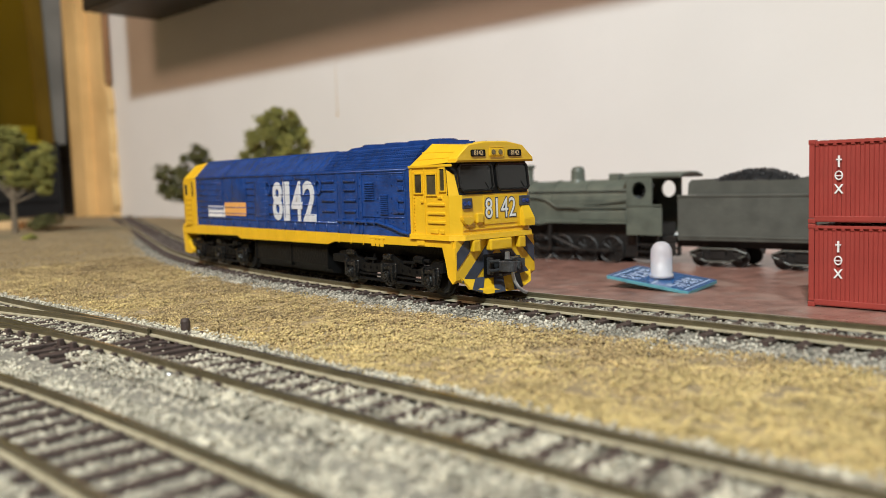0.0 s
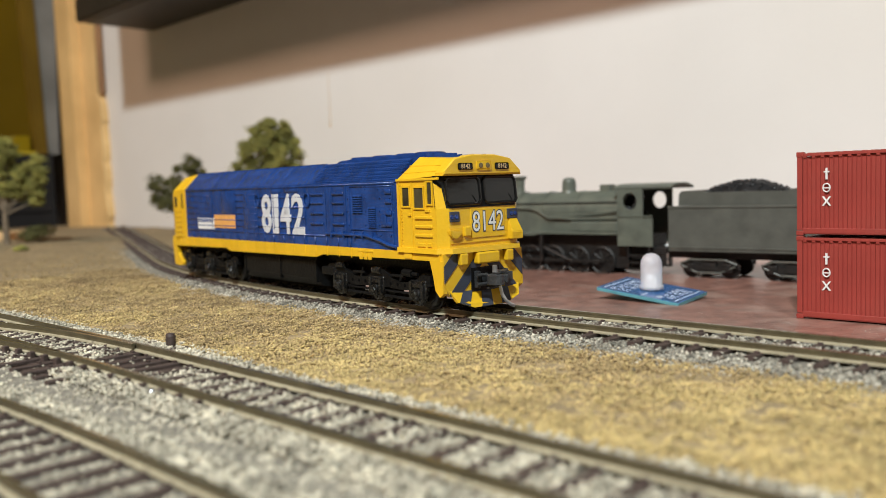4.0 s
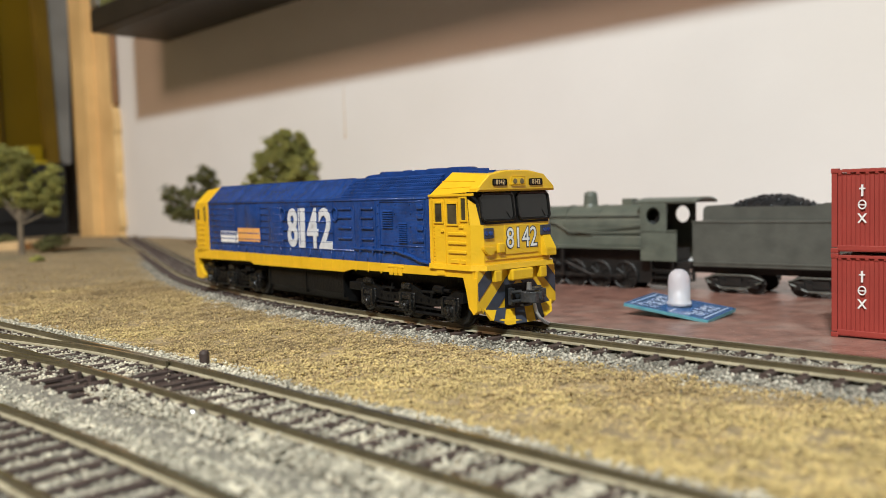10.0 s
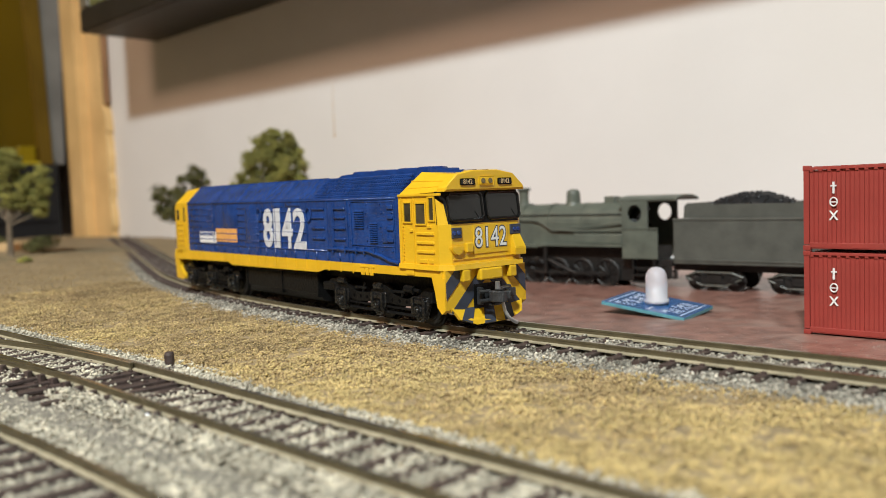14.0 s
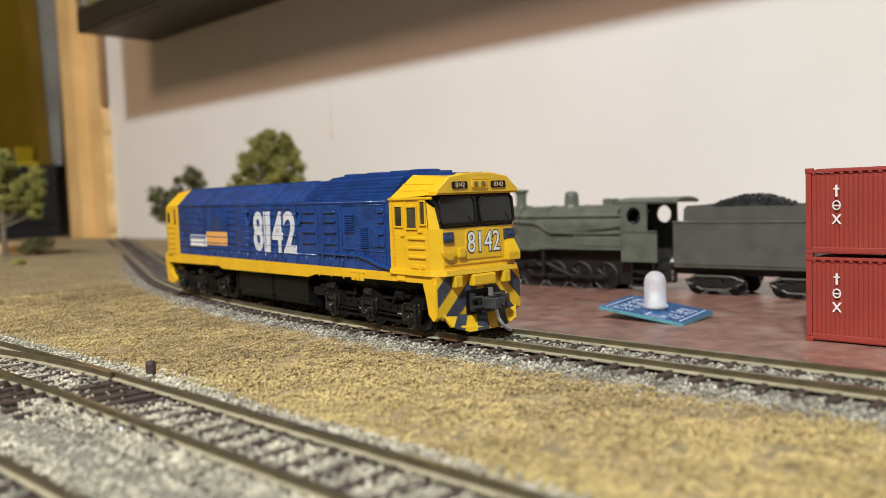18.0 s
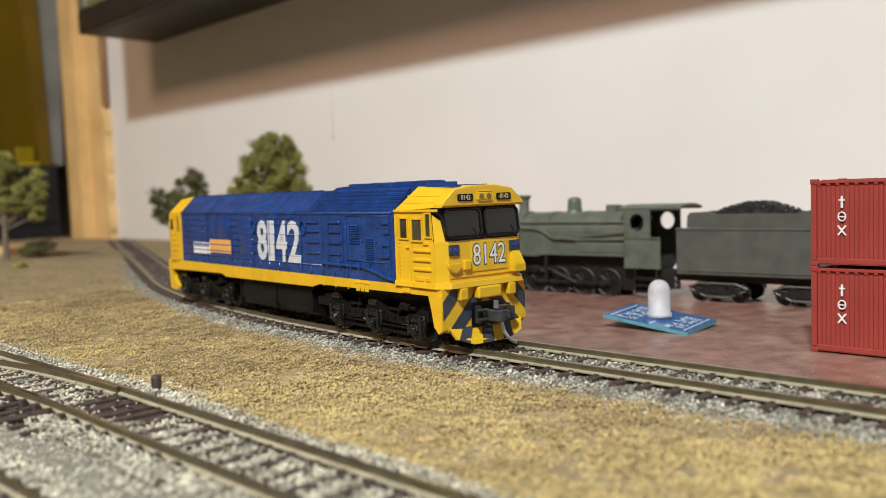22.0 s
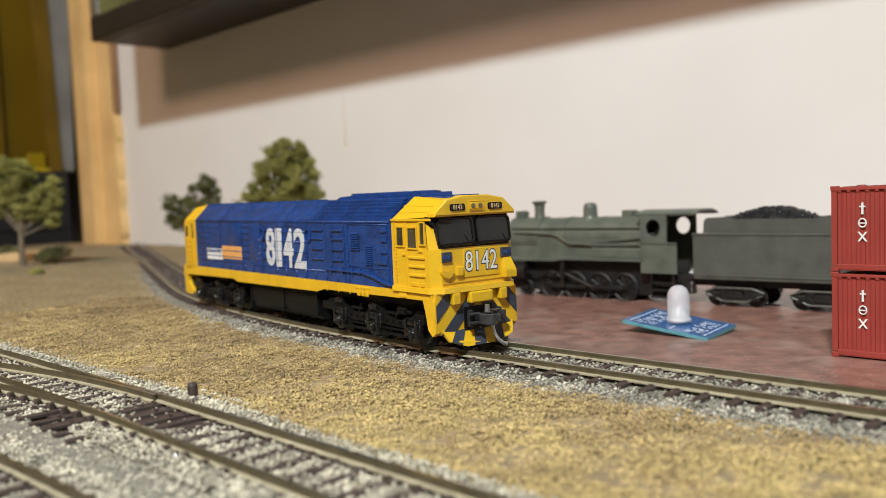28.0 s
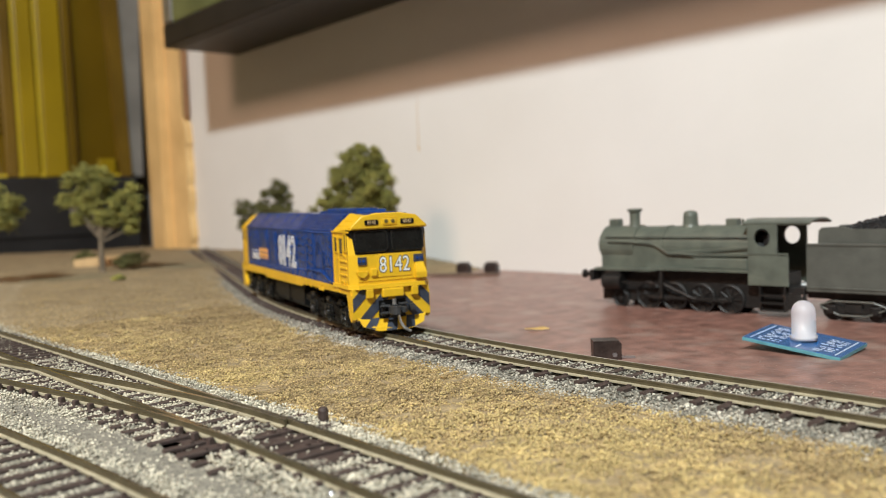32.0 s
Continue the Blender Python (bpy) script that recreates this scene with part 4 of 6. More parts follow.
    beads("hood_bead", [((52.6, -w, 40.0), (77.4, -w, 40.0)), ((52.6, -w, 25.2), (77.4, -w, 25.2))], 0.22, BLUE, hood)
    # roof
    bm = bmesh.new()
    for x in (-60, -36, -13, 4, 21.5):
        loft(bm, [[(x - 0.2, -w - 0.05, 41.6), (x - 0.2, -10.1, 49.0), (x + 0.2, -10.1, 49.0), (x + 0.2, -w - 0.05, 41.6)], [(x - 0.2, -w + 0.5, 41.2), (x - 0.2, -9.6, 48.4), (x + 0.2, -9.6, 48.4), (x + 0.2, -w + 0.5, 41.2)]], MM)
    box(bm, -91, 27, -10.1, -9.5, 48.6, 49.1, MM)
    box(bm, -91.5, 80, -w - 0.25, -w + 0.2, 41.1, 41.7, MM)
    part("roof_beading", bm, BLUE, loco)
    bm = bmesh.new()
    ux, uz = 7.0 / 10.04, 7.2 / 10.04
    for k in range(11):
        lean = 0.42 if k % 2 else -0.42
        for i in range(52):
            x, d = 27.2 + i * 1.02, 0.35 + k * 0.86
            ring = []
            for h in (0.0, 0.34):
                for u, v in ((-0.3 - lean, -0.38), (0.3 - lean, -0.38), (0.3 + lean, 0.38), (-0.3 + lean, 0.38)):
                    e = d + 0.38 + v
                    ring.append((x + 0.5 + u, -w + e * ux - h * uz, 41.6 + e * uz + h * ux))
            loft(bm, [ring[:4], ring[4:]], MM)
    tagged(part("radiator_mesh", bm, BLUE, loco), "blue mesh of the radiator", kind="stuff")
    bm = bmesh.new()
    prism(bm, [(27.5, 48.7), (31, 49.8), (44, 50.3), (83, 50.3), (83.4, 48.7)], -6.6, 6.6, "y", MM)
    part("fan_housing", bm, BLUE, loco)
    for x in (38, 52, 66, 77):
        bm = bmesh.new(); turned(bm, [(5.2, 50.2), (5.2, 50.7), (4.6, 50.9)], (x, 0), 20, MM)
        part("roof_fan", bm, BLUE, loco)
    # rear cab
    bm = bmesh.new()
    rear = [[(-91.5, y, z) for y, z in sec],
            [(-106, y, z) for y, z in [(-w, 17.0), (-w, 41.4), (-10.5, 47.6), (10.5, 47.6), (w, 41.4), (w, 17.0)]],
            [(-111, y, z) for y, z in [(-15.6, 16.0), (-15.6, 39.6), (-11, 43.0), (11, 43.0), (15.6, 39.6), (15.6, 16.0)]]]
    loft(bm, rear, MM)
    back = part("rear_cab", bm, YELLOW, loco, "yellow rear cab end")
    for x0, x1, z0, z1 in ((-105.0, -102.4, 33.4, 38.4), (-97.2, -95.2, 32.6, 39.8)):
        bm = bmesh.new(); box(bm, x0, x1, -w - 0.12, -w + 0.1, z0, z1, MM)
        part("window_pane", bm, SIDE_GLASS, back, "smoked rear cab window")
    bm = bmesh.new()
    for z in (21, 23.5, 26, 28.5, 31):
        box(bm, -104, -97, -w - 0.3, -w + 0.1, z, z + 0.6, MM, 0.1)
    box(bm, -96.4, -96.0, -w - 0.2, -w + 0.1, 20, 40.5, MM)
    part("rib", bm, YELLOW, back)
    for s in (-1, 1):
        bm = bmesh.new()
        prism(bm, [(-111.5, 17), (-106.5, 17), (-106, 11), (-103, 7.5), (-99.5, 6.2), (-99.8, 4.9), (-104, 4.4), (-109.5, 5.0)], s * 14.8, s * (w - 0.2), "y", MM)
        part("rear_step", bm, YELLOW, loco)
    bm = bmesh.new(); prism(bm, [(-15, 17), (15, 17), (15, 7), (9, 4.6), (-9, 4.6), (-15, 7)], -111.5, -109.5, "x", MM)
    part("rear_pilot", bm, YELLOW, loco)
    # front cab
    def plan(z, xf, g=0.0, x0=80.2):
        return [(x0, -w - g, z), (xf - 2.4, -w - g, z), (xf + g, -13.9, z), (xf + g, 13.9, z), (xf - 2.4, w + g, z), (x0, w + g, z)]
    bm = bmesh.new()
    loft(bm, [plan(19.0, 102.6), plan(32.4, 102.6), plan(41.6, 101.4)], MM)
    cab = part("cab", bm, YELLOW, loco, "yellow driving cab")
    bm = bmesh.new()
    for s in (-1, 1):
        r0 = [(80.2, s * w, 41.6), (84.0, s * 10, 48.9), (84.0, s * 8.5, 48.9), (80.2, s * 8.5, 41.6)]
        r1 = [(102.8, s * 16.4, 42.6), (102.8, s * 11.8, 47.4), (102.8, s * 8.5, 47.9), (102.8, s * 8.5, 42.6)]
        loft(bm, [r0, r1], MM)
        for k in (0.3, 0.62):
            a = Vector((82, s * (w - 7 * k), 41.6 + 7.25 * k)); b = Vector((102.6, s * (16.4 - 4.6 * k), 42.6 + 4.8 * k))
            wire(bm, [a, b], 0.22, 6, MM)
    part("cab_roof", bm, YELLOW, cab)
    bm = bmesh.new()
    loft(bm, [[(80.2, -10, 48.9), (80.2, 10, 48.9), (80.2, 10, 42), (80.2, -10, 42)], [(101.2, -8.4, 48.5), (101.2, 8.4, 48.5), (101.2, 8.4, 42), (101.2, -8.4, 42)]], MM)
    for y in (-5, 0, 5):
        box(bm, 86, 99, y - 0.2, y + 0.2, 48.4, 49.1, MM)
    part("cab_roof_panel", bm, BLUE, cab, "blue roof panel")
    bm = bmesh.new()
    head = [(-16.5, 42.4), (-16.4, 43.4), (-11.8, 47.6), (-5, 48.8), (5, 48.8), (11.8, 47.6), (16.4, 43.4), (16.5, 42.4)]
    loft(bm, [[(99.5, y, z) for y, z in head], [(103.0, y, z) for y, z in head], [(103.4, y * 0.96, 43.0 + (z - 42.4) * 0.86) for y, z in head]], MM)
    hb = part("headboard", bm, YELLOW, cab)
    for y0, y1 in ((-10.6, -4.8), (4.8, 10.6)):
        bm = bmesh.new(); box(bm, 103.3, 103.75, y0, y1, 44.1, 46.2, MM, 0.45)
        part("number_board", bm, DARK_GLASS, hb, "black number board")
        lettering("number", "8142", 1.5 * MM, 0.1 * MM, TAN, loco, Matrix.Translation((103.85 * MM, (y0 + y1) / 2 * MM, 45.1 * MM)) @ pose(0, 0, 0, 90, 0, 90), 0.85)
    bm = bmesh.new(); box(bm, 103.3, 103.8, -3.0, 3.0, 44.0, 46.8, MM, 0.5)
    part("headlight_housing", bm, YELLOW, hb)
    for y in (-1.45, 1.45):
        bm = bmesh.new(); tube(bm, (103.7, y, 45.4), (104.0, y, 45.4), 0.9, 0.75, 14, MM)
        part("headlight", bm, LAMP_GLASS, hb, "unlit headlight lens")
    bm = bmesh.new()
    loft(bm, [[(99.6, -w - 0.14, 32.5), (102.62, -14.0, 32.5), (102.75, -13.9, 32.5), (102.75, 13.9, 32.5), (102.62, 14.0, 32.5), (99.6, w + 0.14, 32.5)],
              [(98.9, -w - 0.14, 42.5), (101.5, -14.0, 42.5), (101.6, -13.9, 42.5), (101.6, 13.9, 42.5), (101.5, 14.0, 42.5), (98.9, w + 0.14, 42.5)]], MM)
    ws = part("windscreen_surround", bm, BLACK, cab, "black windscreen surround")
    for y0, y1 in ((-14.6, -0.9), (0.9, 14.6)):
        bm = bmesh.new()
        loft(bm, [[(102.6, y0, 33.6), (102.6, y1, 33.6), (102.85, y1, 33.6), (102.85, y0, 33.6)], [(101.5, y0, 41.8), (101.5, y1, 41.8), (101.78, y1, 41.8), (101.78, y0, 41.8)]], MM)
        part("windscreen_pane", bm, DARK_GLASS, ws, "dark glossy windscreen pane")
        def at(y, z, g):
            return (103.0 - 0.128 * (z - 32.5) + g, y, z)
        loop = [at(y0, 34.6, 0), at(y0 + 1, 33.6, 0), at(y1 - 1, 33.6, 0), at(y1, 34.6, 0), at(y1, 40.8, 0), at(y1 - 1, 41.8, 0), at(y0 + 1, 41.8, 0), at(y0, 40.8, 0), at(y0, 34.6, 0)]
        bm = bmesh.new(); wire(bm, loop, 0.5, 10, MM)
        part("windscreen_frame", bm, GLOSS_BLACK, ws, "glossy black windscreen frame")
        bm = bmesh.new(); wire(bm, [((103.0), y1 - 1.5, 33.4), (102.6, (y0 + y1) / 2 + 3.5, 36.2)], 0.10, 6, MM)
        part("wiper", bm, BLACK, ws)
    for s in (-1, 1):
        for x0, x1, z0, z1 in ((83.4, 87.0, 33.4, 39.2), (89.5, 94.2, 32.8, 39.0), (96.2, 98.4, 34.0, 40.6)):
            bm = bmesh.new(); box(bm, x0, x1, min(s * w, s * (w + 0.12)), max(s * w, s * (w + 0.12)), z0, z1, MM)
            wp = part("window_pane", bm, SIDE_GLASS, cab, "smoked side window")
            bm = bmesh.new()
            for a, b, c, d in ((x0 - 0.5, x1 + 0.5, z1, z1 + 0.5), (x0 - 0.5, x1 + 0.5, z0 - 0.5, z0), (x0 - 0.5, x0, z0, z1), (x1, x1 + 0.5, z0, z1)):
                box(bm, a, b, min(s * w, s * (w + 0.4)), max(s * w, s * (w + 0.4)), c, d, MM)
            part("window_frame", bm, YELLOW, wp)
    pieces("cab_rib", [(89.6, 98.2, -w - 0.45, -w + 0.1, z, z + 1.0) for z in (23.6, 26.4, 29.2)], YELLOW, cab, 0.25)
    pieces("cab_vent", [(90.6, 94.6, -w - 0.3, -w + 0.1, 20.6, 21.8), (95.6, 97.6, -w - 0.3, -w + 0.1, 20.6, 21.8), (94.8, 97.0, -w - 0.4, -w + 0.1, 31.4, 32.3)], YELLOW, cab, 0.15)
    pieces("cab_seam", [(88.1, 88.4, -w - 0.25, -w + 0.1, 19.5, 41), (95.2, 95.5, -w - 0.25, -w + 0.1, 32.2, 41), (81.6, 81.95, -w - 0.3, -w + 0.1, 19.5, 41)], YELLOW, cab)
    pieces("cab_stud", [(82.3, 82.9, -w - 0.25, -w + 0.1, 20.2 + i * 1.15, 20.7 + i * 1.15) for i in range(18)], YELLOW, cab)
    pieces("cab_gutter", [(80.3, 102, -w - 0.5, -w + 0.1, 41.2, 42.0)], YELLOW, cab, 0.15)
    pieces("door_handle", [(86.2, 87.6, -w - 0.45, -w + 0.1, 30.2, 30.9)], YELLOW, cab, 0.1)
    bm = bmesh.new()
    loft(bm, [[(80.2, -w - 0.7, 18.6), (100.5, -w - 0.7, 18.6), (104.2, -14.3, 18.6), (104.2, 14.3, 18.6), (100.5, w + 0.7, 18.6), (80.2, w + 0.7, 18.6)],
              [(80.2, -w - 0.5, 20.2), (100.4, -w - 0.5, 20.2), (104.0, -14.2, 20.2), (104.0, 14.2, 20.2), (100.4, w + 0.5, 20.2), (80.2, w + 0.5, 20.2)]], MM)
    part("footplate", bm, YELLOW, cab)
    # nose fittings
    for y0, y1 in ((-15.0, -10.2), (10.2, 14.6)):
        bm = bmesh.new(); box(bm, 102.2, 103.2, max(y0, -13.9), y1, 28.2, 31.4, MM, 0.2)
        ml = part("marker_light", bm, STRIPE, cab, "dark blue marker light cluster")
        for k in (0.35, 0.72):
            bm = bmesh.new(); tube(bm, (103.1, y0 + (y1 - y0) * k, 29.8), (103.4, y0 + (y1 - y0) * k, 29.8), 0.75, 0.65, 12, MM)
            part("lamp", bm, BLUE, ml)
    bm = bmesh.new(); box(bm, 102.4, 102.85, -5.4, 9.0, 22.9, 32.0, MM, 0.1)
    part("number_plate_panel", bm, YELLOW, cab)
    lettering("number_outline", "8142", 6.3 * MM, 0.10 * MM, STRIPE, loco, Matrix.Translation((102.9 * MM, 1.8 * MM, 27.6 * MM)) @ pose(0, 0, 0, 90, 0, 90), 0.76, 0.034)
    lettering("number", "8142", 6.2 * MM, 0.12 * MM, WHITE, loco, Matrix.Translation((102.98 * MM, 1.8 * MM, 27.6 * MM)) @ pose(0, 0, 0, 90, 0, 90), 0.76, 0.0)
    bm = bmesh.new(); loft(bm, [[(101.6, 10.4, 21.6), (104.9, 10.4, 21.6), (104.9, 15.2, 21.6), (101.6, 15.2, 21.6)], [(101.6, 10.4, 24.0), (104.9, 10.4, 24.0), (104.9, 15.2, 24.0), (101.6, 15.2, 24.0)], [(101.6, 10.8, 28.4), (102.9, 10.8, 28.4), (102.9, 14.4, 28.4), (101.6, 14.4, 28.4)]], MM); bmesh.ops.bevel(bm, geom=bm.edges[:], offset=0.2 * MM, segments=2, affect="EDGES")
    part("nose_box", bm, YELLOW, cab)
    bm = bmesh.new(); prism(bm, [(-14.6, 25.8), (-9.8, 25.8), (-9.9, 24.6), (-10.8, 23.4), (-12.2, 22.9), (-13.6, 23.4), (-14.5, 24.6)], 101.0, 103.7, "x", MM); bmesh.ops.bevel(bm, geom=bm.edges[:], offset=0.25 * MM, segments=2, affect="EDGES")
    part("horn_cover", bm, YELLOW, cab)
    bm = bmesh.new(); box(bm, 102.4, 103.6, -8.6, -6.0, 23.6, 26.6, MM, 0.3)
    part("socket_box", bm, YELLOW, cab)
    bm = bmesh.new(); box(bm, 102.4, 102.9, -13.6, 13.6, 21.6, 21.9, MM)
    part("nose_seam", bm, YELLOW, cab)
    # pilot
    outline = [(-16.6, 18.6), (-16.6, 9.0), (-14.4, 5.4), (-8, 3.6), (8, 3.6), (14.4, 5.4), (16.6, 9.0), (16.6, 18.6)]
    bm = bmesh.new(); prism(bm, outline, 100.2, 102.4, "x", MM)
    pilot = part("pilot", bm, YELLOW, loco, "yellow pilot with dark diagonal stripes")
    for s in (-1, 1):
        bm = bmesh.new()
        prism(bm, [(96.0, 16.4), (102.3, 16.4), (102.3, 6.5), (100.5, 5.2), (98.4, 7.2), (97.4, 12)], s * 15.4, s * (w - 0.05), "y", MM)
        part("pilot_side", bm, YELLOW, pilot)
        half = clip_polygon(outline, s * -1.0, 0, 0.0)
        for k in range(-1, 5):
            c0 = 3.4 + k * 7.6
            strip = clip_polygon(half, s * 0.72, 0.70, c0 + 3.7)
            strip = clip_polygon(strip, -s * 0.72, -0.70, -c0) if len(strip) > 2 else []
            if len(strip) > 2:
                bm = bmesh.new(); prism(bm, strip, 102.41, 102.62, "x", MM)
                part("stripe", bm, STRIPE, pilot, "dark blue-grey stripe")
    bm = bmesh.new()
    loft(bm, [[(102.4, -14.8, 7.2), (102.4, -8, 6.4), (102.4, 8, 6.4), (102.4, 14.8, 7.2), (101.4, 14.8, 7.2), (101.4, -14.8, 7.2)],
              [(104.4, -13.0, 3.6), (105.2, -7.0, 1.5), (105.2, 7.0, 1.5), (104.4, 13.0, 3.6), (103.6, 13.0, 3.3), (103.6, -13.0, 3.3)]], MM)
    lip_part = part("plough_lip", bm, YELLOW, pilot)
    for a0, a1, c0, c1 in ((-9.2, -5.4, -12.4, -8.6), (-1.6, 2.4, -3.8, 0.9), (6.2, 9.8, 4.8, 8.8)):
        def low(y, g):
            k = max(0.0, abs(y) - 7.0)
            return (105.28 - 0.133 * k - g, y, 1.62 + 0.35 * k - g)
        bm = bmesh.new()
        loft(bm, [[(102.5, a0, 6.6), (102.5, a1, 6.6), (102.2, a1, 6.2), (102.2, a0, 6.2)], [low(c0, 0), low(c1, 0), low(c1, 0.3), low(c0, 0.3)]], MM)
        part("stripe", bm, STRIPE, lip_part)
    bm = bmesh.new()
    box(bm, 102.4, 105.0, -4.6, 4.6, 14.8, 18.4, MM, 0.5)
    for y in (-11.2, 8.2):
        box(bm, 102.4, 104.4, y, y + 3.0, 14.8, 18.5, MM, 0.4)
    part("buffer_beam", bm, YELLOW, pilot, "yellow beam blocks above the coupler")
    bm = bmesh.new(); box(bm, 102.45, 102.8, -5.8, 5.8, 6.2, 13.6, MM)
    part("coupler_pocket", bm, BLACK, pilot, "black coupler opening")
    cp = new("coupler"); cp.parent = loco
    pieces("shank", [(102.5, 108.5, -1.5, 1.5, 8.8, 11.0)], GREY_DARK, cp, 0.3)
    bm = bmesh.new()
    prism(bm, [(106.4, -3.0), (108.4, -3.4), (110.6, -2.6), (111.6, -1.6), (111.4, 0.2), (110.2, 0.6), (109.6, -0.6), (108.0, -0.4), (106.4, -0.6)], 8.2, 11.6, "z", MM)
    bmesh.ops.bevel(bm, geom=bm.edges[:], offset=0.25 * MM, segments=1, affect="EDGES")
    part("knuckle", bm, GREY_DARK, cp, "grey knuckle coupler")
    bm = bmesh.new()
    prism(bm, [(104.6, 1.2), (109.2, 1.4), (110.4, 2.4), (109.8, 3.4), (108.0, 3.8), (107.0, 5.2), (104.6, 5.4)], 8.6, 11.2, "z", MM)
    bmesh.ops.bevel(bm, geom=bm.edges[:], offset=0.3 * MM, segments=1, affect="EDGES")
    part("jaw", bm, GREY_DARK, cp)
    pieces("plate", [(105.0, 108.4, 1.6, 5.0, 11.9, 12.4), (104.6, 106.6, 6.2, 8.4, 8.8, 11.6), (105.6, 107.2, -2.4, 1.2, 6.9, 7.6), (108.4, 110.6, -2.4, -0.4, 11.7, 12.3)], GREY_DARK, cp, 0.2)
    pieces("bracket", [(103, 105.0, -5.0, -3.8, 7.2, 12.6), (103, 104.6, 7.4, 8.4, 7.6, 12.4)], GREY_DARK, cp, 0.25)
    bm = bmesh.new(); tube(bm, (108.8, -1.4, 11.8), (108.8, -1.4, 14.4), 0.9, 0.75, 12, MM)
    part("pivot_pin", bm, PIN_GREY, cp, "pale worn pivot pin")
    for z in (8.6, 11.4):
        bm = bmesh.new(); tube(bm, (105.6, -6.2, z), (106.0, -2.2, z), 0.55, 0.6, 10, MM)
        part("air_pipe", bm, GREY_DARK, cp)
    bm = bmesh.new(); wire(bm, [(109.2, 0.2, 7.8), (109.6, 0.6, 5.2), (110.2, 1.6, 3.2), (110.8, 3.2, 1.8), (111.0, 4.4, 1.3)], 0.55, 8, MM)
    part("trip_pin", bm, SILVER, cp, "curved nickel trip pin")
    # underframe
    bm = bmesh.new()
    prism(bm, [(-13.5, 16.4), (-14.5, 12), (-14.5, 6), (-12, 3.0), (-8, 2.2), (8, 2.2), (12, 3.0), (14.5, 6), (14.5, 12), (13.5, 16.4)], -37, 24, "x", MM)
    for x in (-36, -5, 23):
        box(bm, x, x + 0.8, -14.8, 14.8, 4.5, 13, MM)
    part("fuel_tank", bm, BLACK, loco, "black fuel tank")
    bm = bmesh.new(); box(bm, -104, 99, -11, 11, 12.8, 16.3, MM)
    part("chassis", bm, BLACK, loco)
    # lettering and decals on both sides
    for s, turn in ((-1, 0), (1, 180)):
        digit_row("side_number", (("8", -13.2, -5.0), ("1", -4.1, 0.9), ("4", 2.4, 10.9), ("2", 11.6, 21.2)), 22.7, 38.3, 0.28, DIGIT, loco, s * (w + 0.22), turn, 0.022, "tall white digit of the running number")
        bm = bmesh.new(); box(bm, -78, -60, s * w - 0.16, s * w + 0.16, 23.2, 28.2, MM)
        dec = part("logo_panel", bm, WHITE, loco, "white block of the side emblem")
        bm = bmesh.new(); box(bm, -59.8, -38, s * w - 0.17, s * w + 0.17, 24.0, 29.8, MM)
        part("logo_panel", bm, ORANGE_DECAL, loco, "orange block of the side emblem")
        bm = bmesh.new()
        for i in range(7):
            box(bm, -77.2 + i * 2.4, -75.6 + i * 2.4, s * w - 0.22, s * w + 0.22, 26.3, 27.5, MM)
        part("emblem_bar", bm, BLUE, dec)
    sets = bogie(loco, 63.5) + bogie(loco, -73.0)
    return loco, sets


